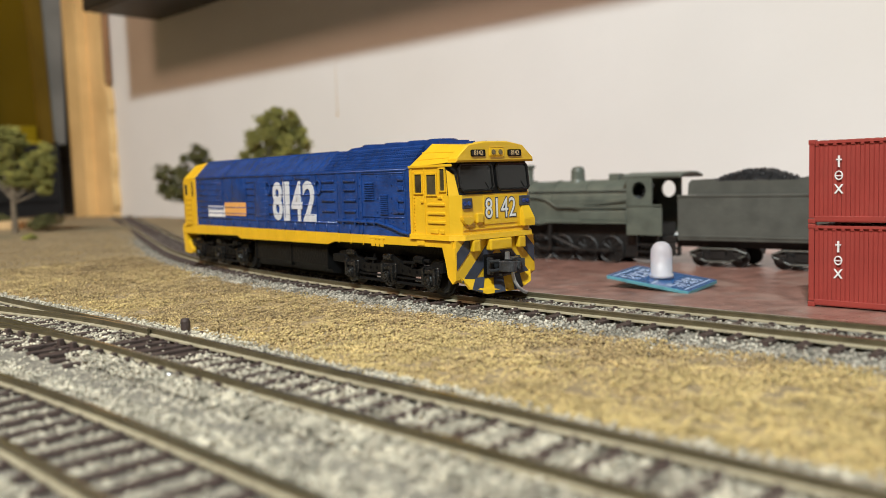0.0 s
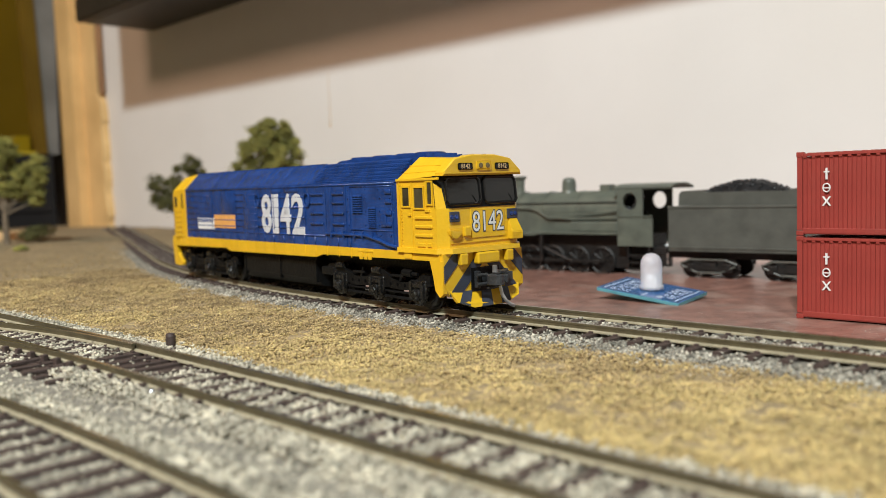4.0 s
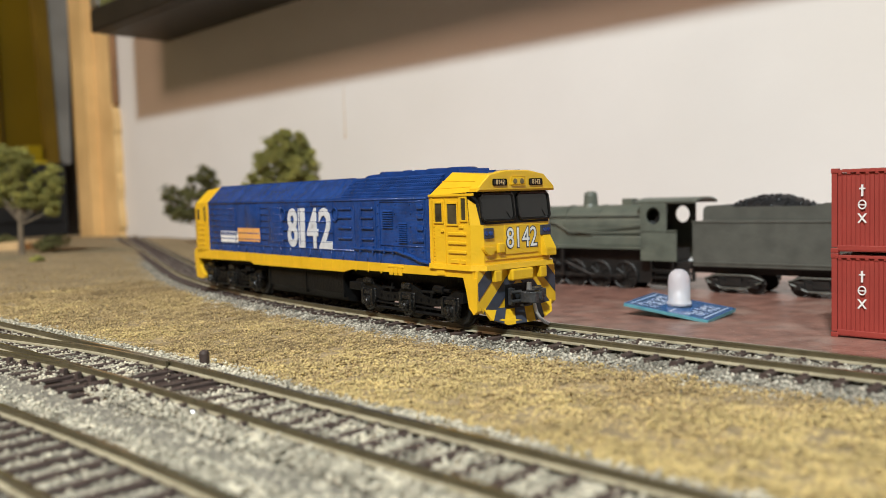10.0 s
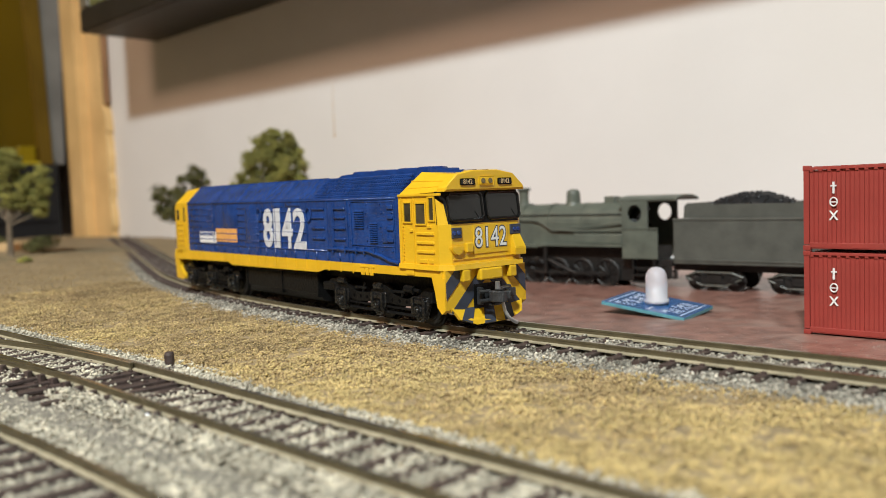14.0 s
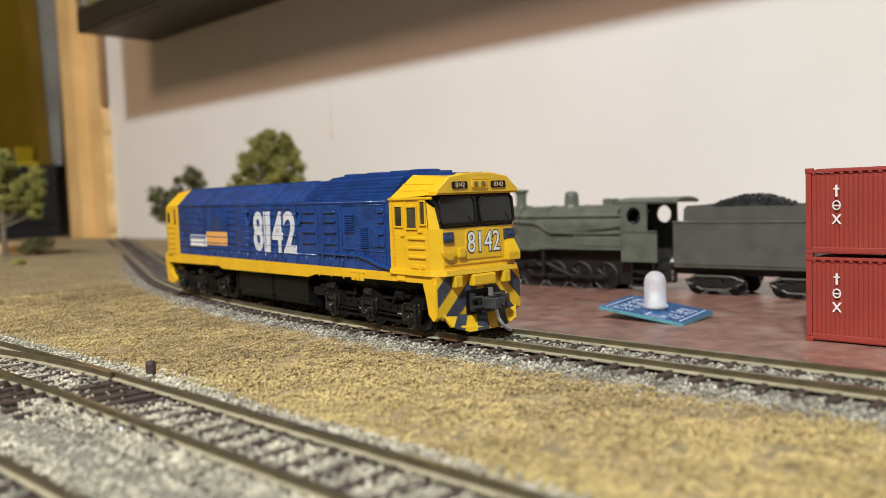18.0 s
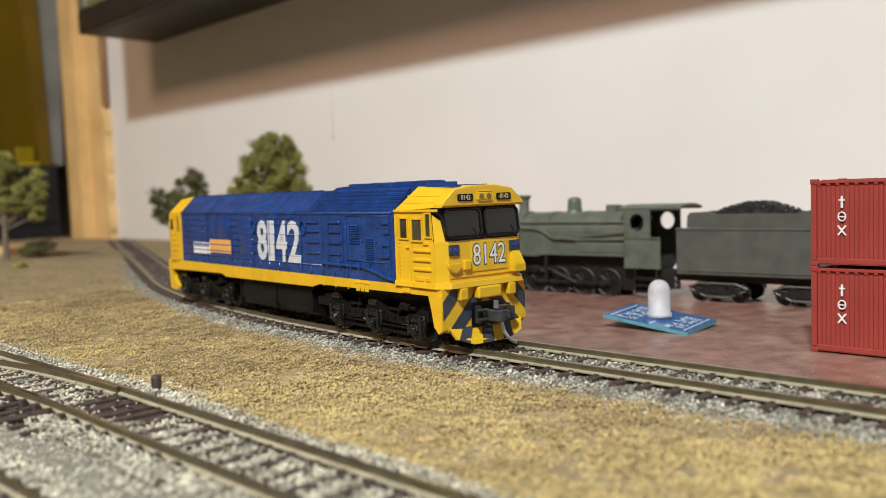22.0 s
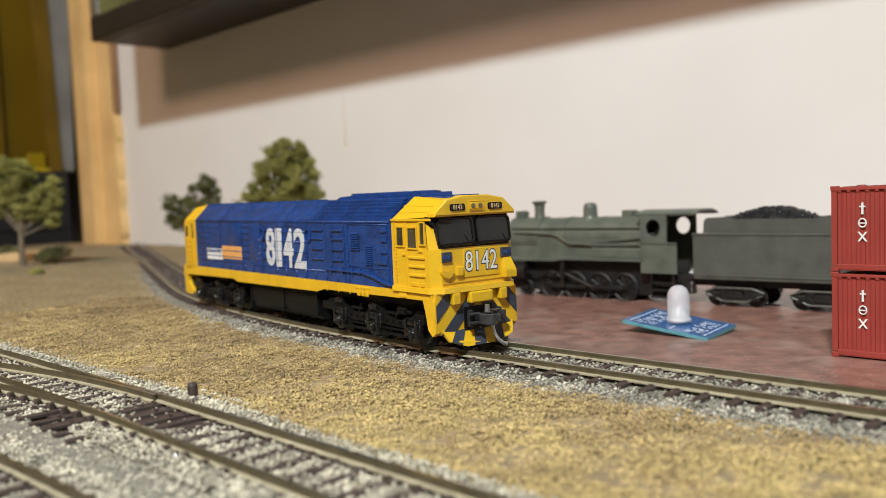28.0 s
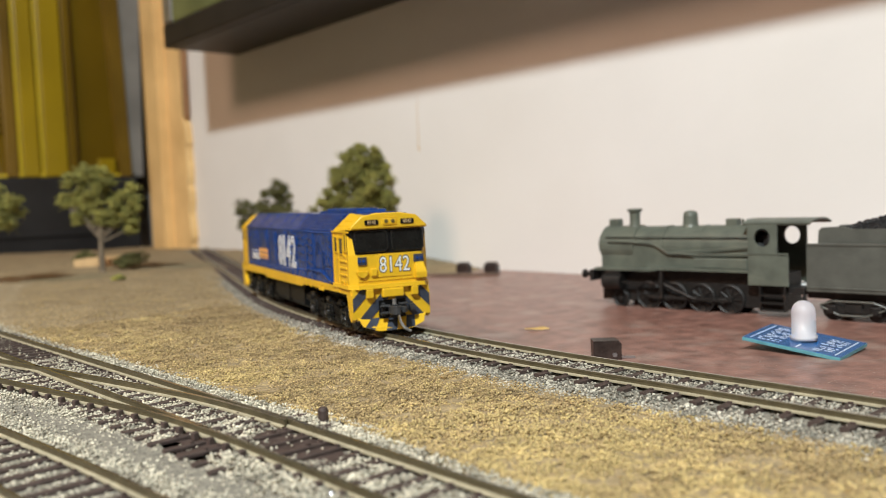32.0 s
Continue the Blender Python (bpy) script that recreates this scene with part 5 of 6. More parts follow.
# ---- containers ----
def container(name, z, label):
    c = thing(name, label, "container", "stacked containers", pose(0.0, 0.0, z))
    L, W, H = 70.0, 28.0, 29.6
    def corrugated(y, sgn):
        pts, x = [], 2.2
        while x < L - 2.4:
            pts += [(x, y), (x + 1.15, y), (x + 1.5, y + sgn * 0.55), (x + 2.65, y + sgn * 0.55), (x + 3.0, y)]
            x += 3.0
        return pts
    front = corrugated(0.45, 1)
    bm = bmesh.new(); prism(bm, front + [(L - 2.0, 2.0), (2.0, 2.0)], 2.6, H - 1.6, "z", MM)
    part("side_panel", bm, RED, c, "corrugated red side panel")
    bm = bmesh.new(); prism(bm, [(x, W - y) for x, y in front] + [(L - 2.0, W - 2.0), (2.0, W - 2.0)], 2.6, H - 1.6, "z", MM)
    part("side_panel", bm, RED, c)
    bm = bmesh.new(); box(bm, 1.0, L - 1.0, 1.6, W - 1.6, H - 1.4, H - 0.5, MM)
    part("roof", bm, RED, c)
    pieces("roof_rib", [(3 + i * 3, 4.4 + i * 3, 2.2, W - 2.2, H - 0.5, H - 0.25) for i in range(22)], RED, c)
    for x in (0.6, L - 1.4):
        bm = bmesh.new(); box(bm, x, x + 0.8, 2, W - 2, 2.4, H - 1.5, MM)
        part("end_panel", bm, RED, c)
    bm = bmesh.new()
    for y in (0.15, W - 1.35):
        box(bm, 2.0, L - 2.0, y, y + 1.2, 0.6, 2.7, MM, 0.15)
        box(bm, 2.4, L - 2.4, y - 0.12, y + 1.0, 1.0, 1.5, MM)
    part("bottom_rail", bm, RED, c)
    bm = bmesh.new()
    for y in (0.2, W - 1.2):
        box(bm, 2.0, L - 2.0, y, y + 1.0, H - 1.5, H - 0.5, MM, 0.1)
    x = 2.3
    while x < L - 3:
        box(bm, x, x + 1.1, 0.1, 0.9, H - 2.1, H - 1.5, MM)
        x += 3.0
    part("top_rail", bm, RED, c)
    for x in (0.0, L - 2.1):
        for y in (0.0, W - 2.0):
            bm = bmesh.new(); box(bm, x + 0.1, x + 2.0, y + 0.1, y + 1.9, 2.0, H - 1.6, MM, 0.1)
            part("corner_post", bm, RED, c)
            for z0 in (0.0, H - 1.7):
                bm = bmesh.new()
                box(bm, x - 0.1, x + 2.4, y - 0.1, y + 2.1, z0, z0 + 1.75, MM, 0.2)
                tube(bm, (x + 1.1, y - 0.2, z0 + 0.9), (x + 1.1, y + 0.0, z0 + 0.9), 0.5, 0.5, 8, MM)
                part("corner_casting", bm, RED, c)
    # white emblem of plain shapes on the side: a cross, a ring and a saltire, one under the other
    bm = bmesh.new()
    X, yy = 10.2, (0.30, 0.44)
    box(bm, X - 0.36, X + 0.36, *yy, H - 9.8, H - 5.8, MM); box(bm, X - 1.0, X + 1.0, yy[0] - 0.02, yy[1], H - 7.4, H - 6.9, MM)
    part("emblem", bm, WHITE, c, "white cross shape")
    bm = bmesh.new()
    ring = [(X + 1.2 * math.cos(a), 0.37, H - 12.7 + 1.45 * math.sin(a)) for a in [2 * math.pi * i / 18 for i in range(19)]]
    wire(bm, ring, 0.26, 6, MM); box(bm, X - 1.1, X + 1.1, *yy, H - 12.95, H - 12.55, MM)
    part("emblem", bm, WHITE, c, "white barred ring")
    bm = bmesh.new()
    for s in (-1, 1):
        prism(bm, [(X - s * 1.6, H - 19.0), (X - s * 0.9, H - 19.0), (X + s * 1.6, H - 15.7), (X + s * 0.9, H - 15.7)], yy[0] - 0.01 * s, yy[1], "y", MM)
    part("emblem", bm, WHITE, c, "white saltire")
    return c


# ---- steam locomotive and tender, fronts towards -x ----
def steam():
    st = thing("steam_locomotive", "unlettered grey-green model steam locomotive standing on the board", "locomotive", at=pose(-0.17, 0.0986, 0, 0, 0, 4.0))
    def lying(bm, x0, x1, r0, r1, z=35.0, seg=28):
        tube(bm, (x0, 0, z), (x1, 0, z), r0, r1, seg, MM)
    bm = bmesh.new(); lying(bm, -30, 40, 10.6, 11.2)
    for x in (-12, 10):
        lying(bm, x, x + 1.2, 11.2, 11.2)
    boiler = part("boiler", bm, STEAM, st)
    bm = bmesh.new(); lying(bm, -52, -30, 11.0, 11.0); lying(bm, -30.6, -29.4, 11.4, 11.4); lying(bm, -54, -52, 8.6, 10.8)
    sb = part("smokebox", bm, STEAM, st)
    bm = bmesh.new(); lying(bm, -55, -53.6, 7.4, 8.0); box(bm, -56, -54.8, -0.8, 0.8, 30, 40, MM, 0.2)
    part("smokebox_door", bm, STEAM, sb)
    bm = bmesh.new(); turned(bm, [(3.8, 44.0), (3.2, 46.5), (2.9, 49), (3.2, 53.6), (4.3, 54.4), (4.4, 55.6), (3.2, 55.8)], (-34.5, 0), 20, MM)
    part("chimney", bm, STEAM, st)
    bm = bmesh.new(); turned(bm, [(5.0, 44.5), (4.1, 46.5), (3.9, 51.5), (3.4, 53.2), (1.6, 54.0)], (0.5, 0), 20, MM)
    part("steam_dome", bm, STEAM, st)
    bm = bmesh.new(); box(bm, 22, 28.5, -3, 3, 45, 49.4, MM, 0.6)
    for x in (30.5, 33):
        tube(bm, (x, 0, 45), (x, 0, 49), 0.6, 0.6, 8, MM)
    part("safety_valve", bm, STEAM, st)
    bm = bmesh.new(); box(bm, -50.5, -44, -3, 3, 44.5, 50.0, MM, 0.9)
    part("lamp_bracket", bm, STEAM, st)
    for s in (-1, 1):
        bm = bmesh.new()
        wire(bm, [(-46, s * 11.6, 37.4), (-20, s * 12.0, 36.8), (-15, s * 12, 35.6), (-7, s * 12.4, 31.2), (8, s * 12.4, 30.8), (40, s * 12.4, 31.4)], 0.45, 8, MM)
        wire(bm, [(-6, s * 12.4, 31.4), (16, s * 12.6, 33.2), (40, s * 12.6, 35.4)], 0.38, 8, MM)
        part("steam_pipe", bm, STEAM, boiler)
        bm = bmesh.new(); wire(bm, [(-48, s * 10.6, 39.6), (39, s * 11.2, 39.8)], 0.32, 6, MM)
        for x in (-40, -18, 6, 28):
            tube(bm, (x, s * 9.4, 39.4), (x, s * 11.2, 39.7), 0.3, 0.3, 6, MM)
        part("handrail", bm, STEAM_BLACK, boiler)
        bm = bmesh.new(); prism(bm, [(-54, 21.0), (-54, 22.3), (-18, 22.3), (-14, 23.4), (40, 23.4), (40, 22.0), (-12, 22.0), (-17, 21.0)], min(s * 8, s * 14.2), max(s * 8, s * 14.2), "y", MM)
        part("running_board", bm, STEAM, st)
        bm = bmesh.new(); box(bm, 8, 38, min(s * 9, s * 12.6), max(s * 9, s * 12.6), 23.4, 29.0, MM, 0.6)
        part("sandbox", bm, STEAM, st)
        bm = bmesh.new(); tube(bm, (-48, s * 12, 14.5), (-36, s * 12, 14.5), 4.6, 4.6, 16, MM); tube(bm, (-49, s * 12, 14.5), (-48, s * 12, 14.5), 3.0, 4.0, 12, MM); box(bm, -47, -37, min(s * 6, s * 14), max(s * 6, s * 14), 15, 21, MM, 0.5)
        part("cylinder", bm, STEAM_BLACK, st)
        bm = bmesh.new()
        box(bm, -36, -8, min(s * 12.6, s * 13.6), max(s * 12.6, s * 13.6), 13.6, 14.8, MM)
        box(bm, -20, 27, min(s * 11.4, s * 12.4), max(s * 11.4, s * 12.4), 6.0, 7.4, MM, 0.2)
        wire(bm, [(-9, s * 13.2, 14), (9.0, s * 13.2, 6.8)], 0.7, 6, MM)
        box(bm, -12, -10, min(s * 12, s * 14), max(s * 12, s * 14), 6, 21, MM, 0.3)
        part("side_rod", bm, STEAM_BLACK, st)
        bm = bmesh.new()
        for z in (3.0, 6.6, 10.4):
            box(bm, 45, 57, min(s * 10.5, s * 14.0), max(s * 10.5, s * 14.0), z, z + 0.9, MM, 0.1)
        box(bm, 44.4, 45.2, min(s * 10, s * 13.8), max(s * 10, s * 13.8), 3, 16, MM); box(bm, 56.8, 57.6, min(s * 10, s * 13.8), max(s * 10, s * 13.8), 3, 16, MM)
        part("cab_steps", bm, STEAM_BLACK, st)
    bm = bmesh.new(); prism(bm, [(-10.4, 22.2), (10.4, 22.2), (10.9, 34), (-10.9, 34)], -30, 40, "x", MM); box(bm, -52, -30, -9.5, 9.5, 21.5, 30, MM, 0.8)
    part("firebox", bm, STEAM, st)
    bm = bmesh.new(); box(bm, -52, 57, -8.2, 8.2, 3.5, 22, MM)
    part("frames", bm, STEAM_BLACK, st)
    for x, r in ((-39, 4.6), (-21, 7.2), (-5, 7.2), (11, 7.2), (27, 7.2)):
        ws = new("wheel_pair"); ws.parent = st; ws.matrix_basis = pose(x * MM, 0, r * MM)
        for s in (-1, 1):
            bm = bmesh.new()
            a = [(r * math.cos(t), s * 9.4, r * math.sin(t)) for t in [2 * math.pi * i / 24 for i in range(25)]]
            wire(bm, a, 0.85, 6, MM)
            tube(bm, (0, s * 8.6, 0), (0, s * 10.4, 0), 1.6, 1.6, 10, MM)
            tube(bm, (0, s * 8.5, 0), (0, s * 9.1, 0), r + 0.6, r + 0.6, 24, MM)
            for k in range(10):
                t = 2 * math.pi * k / 10
                tube(bm, (0, s * 9.4, 0), (r * math.cos(t), s * 9.4, r * math.sin(t)), 0.4, 0.4, 5, MM)
            part("wheel", bm, STEAM_BLACK, ws)
    bm = bmesh.new(); box(bm, -57.5, -55, -14, 14, 14.5, 21.0, MM, 0.3)
    part("buffer_beam", bm, STEAM_BLACK, st)
    for s in (-1, 1):
        bm = bmesh.new(); tube(bm, (-57, s * 9.6, 18), (-63, s * 9.6, 18), 1.5, 1.3, 12, MM); tube(bm, (-63, s * 9.6, 18), (-64.2, s * 9.6, 18), 2.6, 2.6, 14, MM)
        part("buffer", bm, STEAM_BLACK, st)
    # cab with round side windows
    bm = bmesh.new()
    for s in (-1, 1):
        y0, y1 = min(s * 13.2, s * 14.2), max(s * 13.2, s * 14.2)
        n = 24
        mid = 46.5 if s < 0 else 50.5
        inner = [(mid + 4.1 * math.cos(2 * math.pi * i / n), 40.0 + 4.6 * math.sin(2 * math.pi * i / n)) for i in range(n)]
        def rim(i):
            c, d = math.cos(2 * math.pi * i / n), math.sin(2 * math.pi * i / n)
            k = min(7.5 / abs(c) if abs(c) > 1e-6 else 1e9, 7.6 / abs(d) if abs(d) > 1e-6 else 1e9)
            return (mid + k * c, 40.0 + k * d)
        outer = [rim(i) for i in range(n)]
        for i in range(n):
            j = (i + 1) % n
            prism(bm, [inner[i], outer[i], outer[j], inner[j]], y0, y1, "y", MM)
        box(bm, 39, 58 if s > 0 else 54, y0, y1, 16, 32.5, MM)
        if s > 0:
            box(bm, 39, 43, y0, y1, 32.5, 47.4, MM)
        box(bm, 58.1 if s > 0 else 54, 59.5, y0, y1, 16, 31, MM)
        box(bm, 38.6, 59.8, min(s * 14.1, s * 14.6), max(s * 14.1, s * 14.6), 31.6, 32.4, MM)
    box(bm, 39, 40, -13.2, 13.2, 20, 47.5, MM)
    part("cab", bm, STEAM, st, "grey-green cab with round side windows")
    bm = bmesh.new()
    arc = [(15.6 * math.sin(a), 34.6 + 14.6 * math.cos(a)) for a in [radians(-68 + 136 * i / 12) for i in range(13)]]
    arc = [(y, 47.2 + (z - 40.1) * 0.25) for y, z in arc]
    prism(bm, arc + [(y * 0.97, z - 0.9) for y, z in arc[::-1]], 36.5, 70, "x", MM)
    part("cab_roof", bm, STEAM, st)
    bm = bmesh.new(); tube(bm, (40.2, 0, 34), (44, 0, 34), 9, 7, 16, MM)
    for y, z in ((-6, 40), (4, 42), (7, 33), (-4, 29)):
        tube(bm, (43, y, z), (46, y, z), 1.2, 1.0, 10, MM)
    part("backhead", bm, STEAM_BLACK, st)
    bm = bmesh.new(); box(bm, 54, 66, -11, 11, 12, 15.5, MM, 0.3)
    part("footplate", bm, STEAM_BLACK, st)
    # tender
    tn = thing("tender", "grey-green model tender heaped with shiny black coal", "tender", at=pose(-0.1035, 0.1065, 0, 0, 0, 4.0))
    bm = bmesh.new(); box(bm, 0, 84, -14.6, 14.6, 13.6, 36.4, MM, 0.5)
    part("tank", bm, TENDER, tn)
    bm = bmesh.new()
    for y in (-15.0, 14.0):
        box(bm, 0, 84, y, y + 1.0, 36.0, 37.2, MM, 0.2)
        box(bm, 0.4, 83.6, y - 0.1, y + 1.1, 15.4, 16.0, MM, 0.1)
    part("tank_beading", bm, TENDER, tn)
    bm = bmesh.new()
    for s in (-1, 1):
        prism(bm, [(5, 37.2), (5.4, 43.2), (7, 44.8), (16, 45.2), (21, 44.0), (60, 44.0), (65, 45.4), (75, 45.4), (76.5, 44.4), (77, 37.2)], s * 11.6, s * 12.6, "y", MM)
    box(bm, 74, 75.2, -11.6, 11.6, 37, 43, MM)
    part("coal_rail", bm, TENDER, tn)
    bm = bmesh.new()
    rings = []
    rng = random.Random(3)
    for i in range(15):
        x = 8 + 62 * i / 14
        h = 39.5 + 10.0 * math.sin(math.pi * min(1, (i + 1.0) / 15)) ** 1.1
        rings.append([(x, 11.4 * math.cos(a), 38 + (h - 38) * math.sin(a) ** 0.8 + rng.uniform(-0.5, 0.5)) for a in [math.pi * k / 12 for k in range(13)]])
    loft(bm, rings, MM)
    coal = part("coal_load", bm, COAL, tn, "heap of shiny black coal")
    bm = bmesh.new()
    for i in range(420):
        k = rng.uniform(0, 14); a = rng.uniform(0.1, 3.04)
        x = 8 + 62 * k / 14
        h = 39.5 + 10.0 * math.sin(math.pi * min(1, (k + 1.0) / 15)) ** 1.1
        p = Vector((x, 11.2 * math.cos(a), 38 + (h - 38) * math.sin(a) ** 0.8))
        m = Matrix.Translation(p * MM) @ Euler((rng.uniform(0, 6), rng.uniform(0, 6), rng.uniform(0, 6))).to_matrix().to_4x4()
        bmesh.ops.create_icosphere(bm, subdivisions=1, radius=rng.uniform(0.5, 1.1) * MM, matrix=m)
    tagged(part("loose_coal", bm, COAL, tn), kind="stuff")
    bm = bmesh.new(); box(bm, -1, 84, -10, 10, 10, 13.7, MM); box(bm, -5, 0, -2, 2, 10.5, 12, MM)
    part("underframe", bm, STEAM_BLACK, tn)
    bm = bmesh.new(); box(bm, -6.4, -0.6, -5.0, 1.0, 12.6, 16.4, MM, 0.6)
    part("drawbar_block", bm, WHITE, tn, "white plastic drawbar block")
    for cx in (21, 63):
        tb = new("tender_bogie"); tb.parent = tn; tb.matrix_basis = pose(cx * MM, 0, 0)
        for s in (-1, 1):
            bm = bmesh.new()
            prism(bm, [(-15, 7.6), (-10, 9.0), (-4, 6.4), (4, 6.4), (10, 9.0), (15, 7.6), (15, 5.4), (9, 4.4), (4, 2.8), (-4, 2.8), (-9, 4.4), (-15, 5.4)], min(s * 11, s * 12.6), max(s * 11, s * 12.6), "y", MM)
            for x in (-10, 10):
                box(bm, x - 2.4, x + 2.4, min(s * 12, s * 13.6), max(s * 12, s * 13.6), 3.2, 7.6, MM, 0.4)
            box(bm, -4, 4, min(s * 11, s * 13), max(s * 11, s * 13), 4.0, 8.8, MM, 0.4)
            part("side_frame", bm, STEAM_BLACK, tb)
            bm = bmesh.new(); wire(bm, [(-15, s * 13.4, 7.4), (-9, s * 13.7, 9.6), (9, s * 13.7, 9.6), (15, s * 13.4, 7.4)], 0.5, 6, MM)
            part("arch_bar", bm, TENDER, tb)
            bm = bmesh.new(); wire(bm, [(-14, s * 13.6, 6.4), (-6, s * 13.7, 2.9), (6, s * 13.7, 2.9), (14, s * 13.6, 6.4)], 0.5, 6, MM)
            part("tie_bar", bm, TENDER, tb)
            for x in (-10, 10):
                bm = bmesh.new(); tube(bm, (x, s * 13.5, 5.0), (x, s * 14.3, 5.0), 1.6, 1.3, 12, MM)
                part("axle_cap", bm, STEAM_BLACK, tb)
        for x in (-10, 10):
            for s in (-1, 1):
                bm = bmesh.new(); tube(bm, (x, s * 8.4, 5.0), (x, s * 10.4, 5.0), 5.0, 4.9, 20, MM)
                part("wheel", bm, STEAM_BLACK, tb)
        bm = bmesh.new(); box(bm, -8, 8, -10, 10, 6, 10.4, MM)
        part("bolster", bm, STEAM_BLACK, tb)


# ---- small things on the board ----
def circuit_board():
    l, f, r = Vector((-0.0884, 0.0031, 0.0057)), Vector((-0.0502, 0.0046, 0.0012)), Vector((-0.0489, 0.0308, 0.0026))
    ex = (f - l).normalized()
    ez = ex.cross(r - f).normalized()
    ey = ez.cross(ex)
    m = Matrix((( *ex, 0), (*ey, 0), (*ez, 0), (0, 0, 0, 1))).transposed()
    m.translation = (l + r) / 2
    cb = thing("circuit_board", "small tilted blue circuit board with white print and an indicator lamp", "circuit board", at=m)
    a, b = (f - l).length / 2 / MM, (r - f).length / 2 / MM
    bm = bmesh.new(); box(bm, -a, a, -b, b, -1.5, -0.06, MM, 0.05)
    part("board", bm, PCB_EDGE, cb, "pale blue-green board edge")
    bm = bmesh.new(); box(bm, -a + 0.05, a - 0.05, -b + 0.05, b - 0.05, -0.055, 0.02, MM)
    part("solder_mask", bm, PCB, cb, "blue printed face")
    for x in (-a + 2.6, a - 2.6):
        bm = bmesh.new(); box(bm, x - 0.2, x + 0.2, -b + 1.6, b - 1.6, 0.02, 0.06, MM)
        part("printed_line", bm, WHITE, cb)
    bm = bmesh.new(); box(bm, 1.5, 2.0, -b + 1.6, -b + 6.5, 0.02, 0.06, MM)
    part("printed_line", bm, WHITE, cb)
    rng = random.Random(8)
    bars = []
    for x0, x1 in ((-a + 4.4, -5.6), (6.4, a - 4.2)):
        y = -b + 3.2
        while y < b - 3.2:
            x = x0 + rng.uniform(0, 2.0)
            while x < x1:
                d = min(rng.uniform(1.0, 3.2), x1 - x)
                if rng.random() < 0.8:
                    bars.append((x, x + d, y - 0.26, y + 0.26, 0.02, 0.055))
                x += d + rng.uniform(0.4, 0.8)
            y += rng.uniform(1.5, 2.3)
    pieces("print_bar", bars, WHITE, cb)
    led = new("indicator_lamp"); led.parent = cb; led.matrix_basis = m.to_3x3().inverted().to_4x4() @ Matrix.Identity(4)
    led.matrix_basis.translation = (0, 0, 0)
    bm = bmesh.new(); turned(bm, [(5.2, 0.2), (5.2, 1.8), (4.6, 1.9), (4.6, 10.6), (4.3, 12.6), (3.4, 14.3), (1.9, 15.4), (0.4, 15.7)], (0, 0), 28, MM)
    ob = part("lens", bm, LED_LENS, led, "milky rounded lamp lens")
    for p in ob.data.polygons:
        p.use_smooth = True
    bm = bmesh.new(); tube(bm, (0, 0, 0.3), (0, 0, 4.5), 2.6, 2.2, 14, MM); box(bm, -1.6, 1.6, -0.5, 0.5, 4.5, 6.5, MM)
    part("die_cup", bm, WHITE, led)


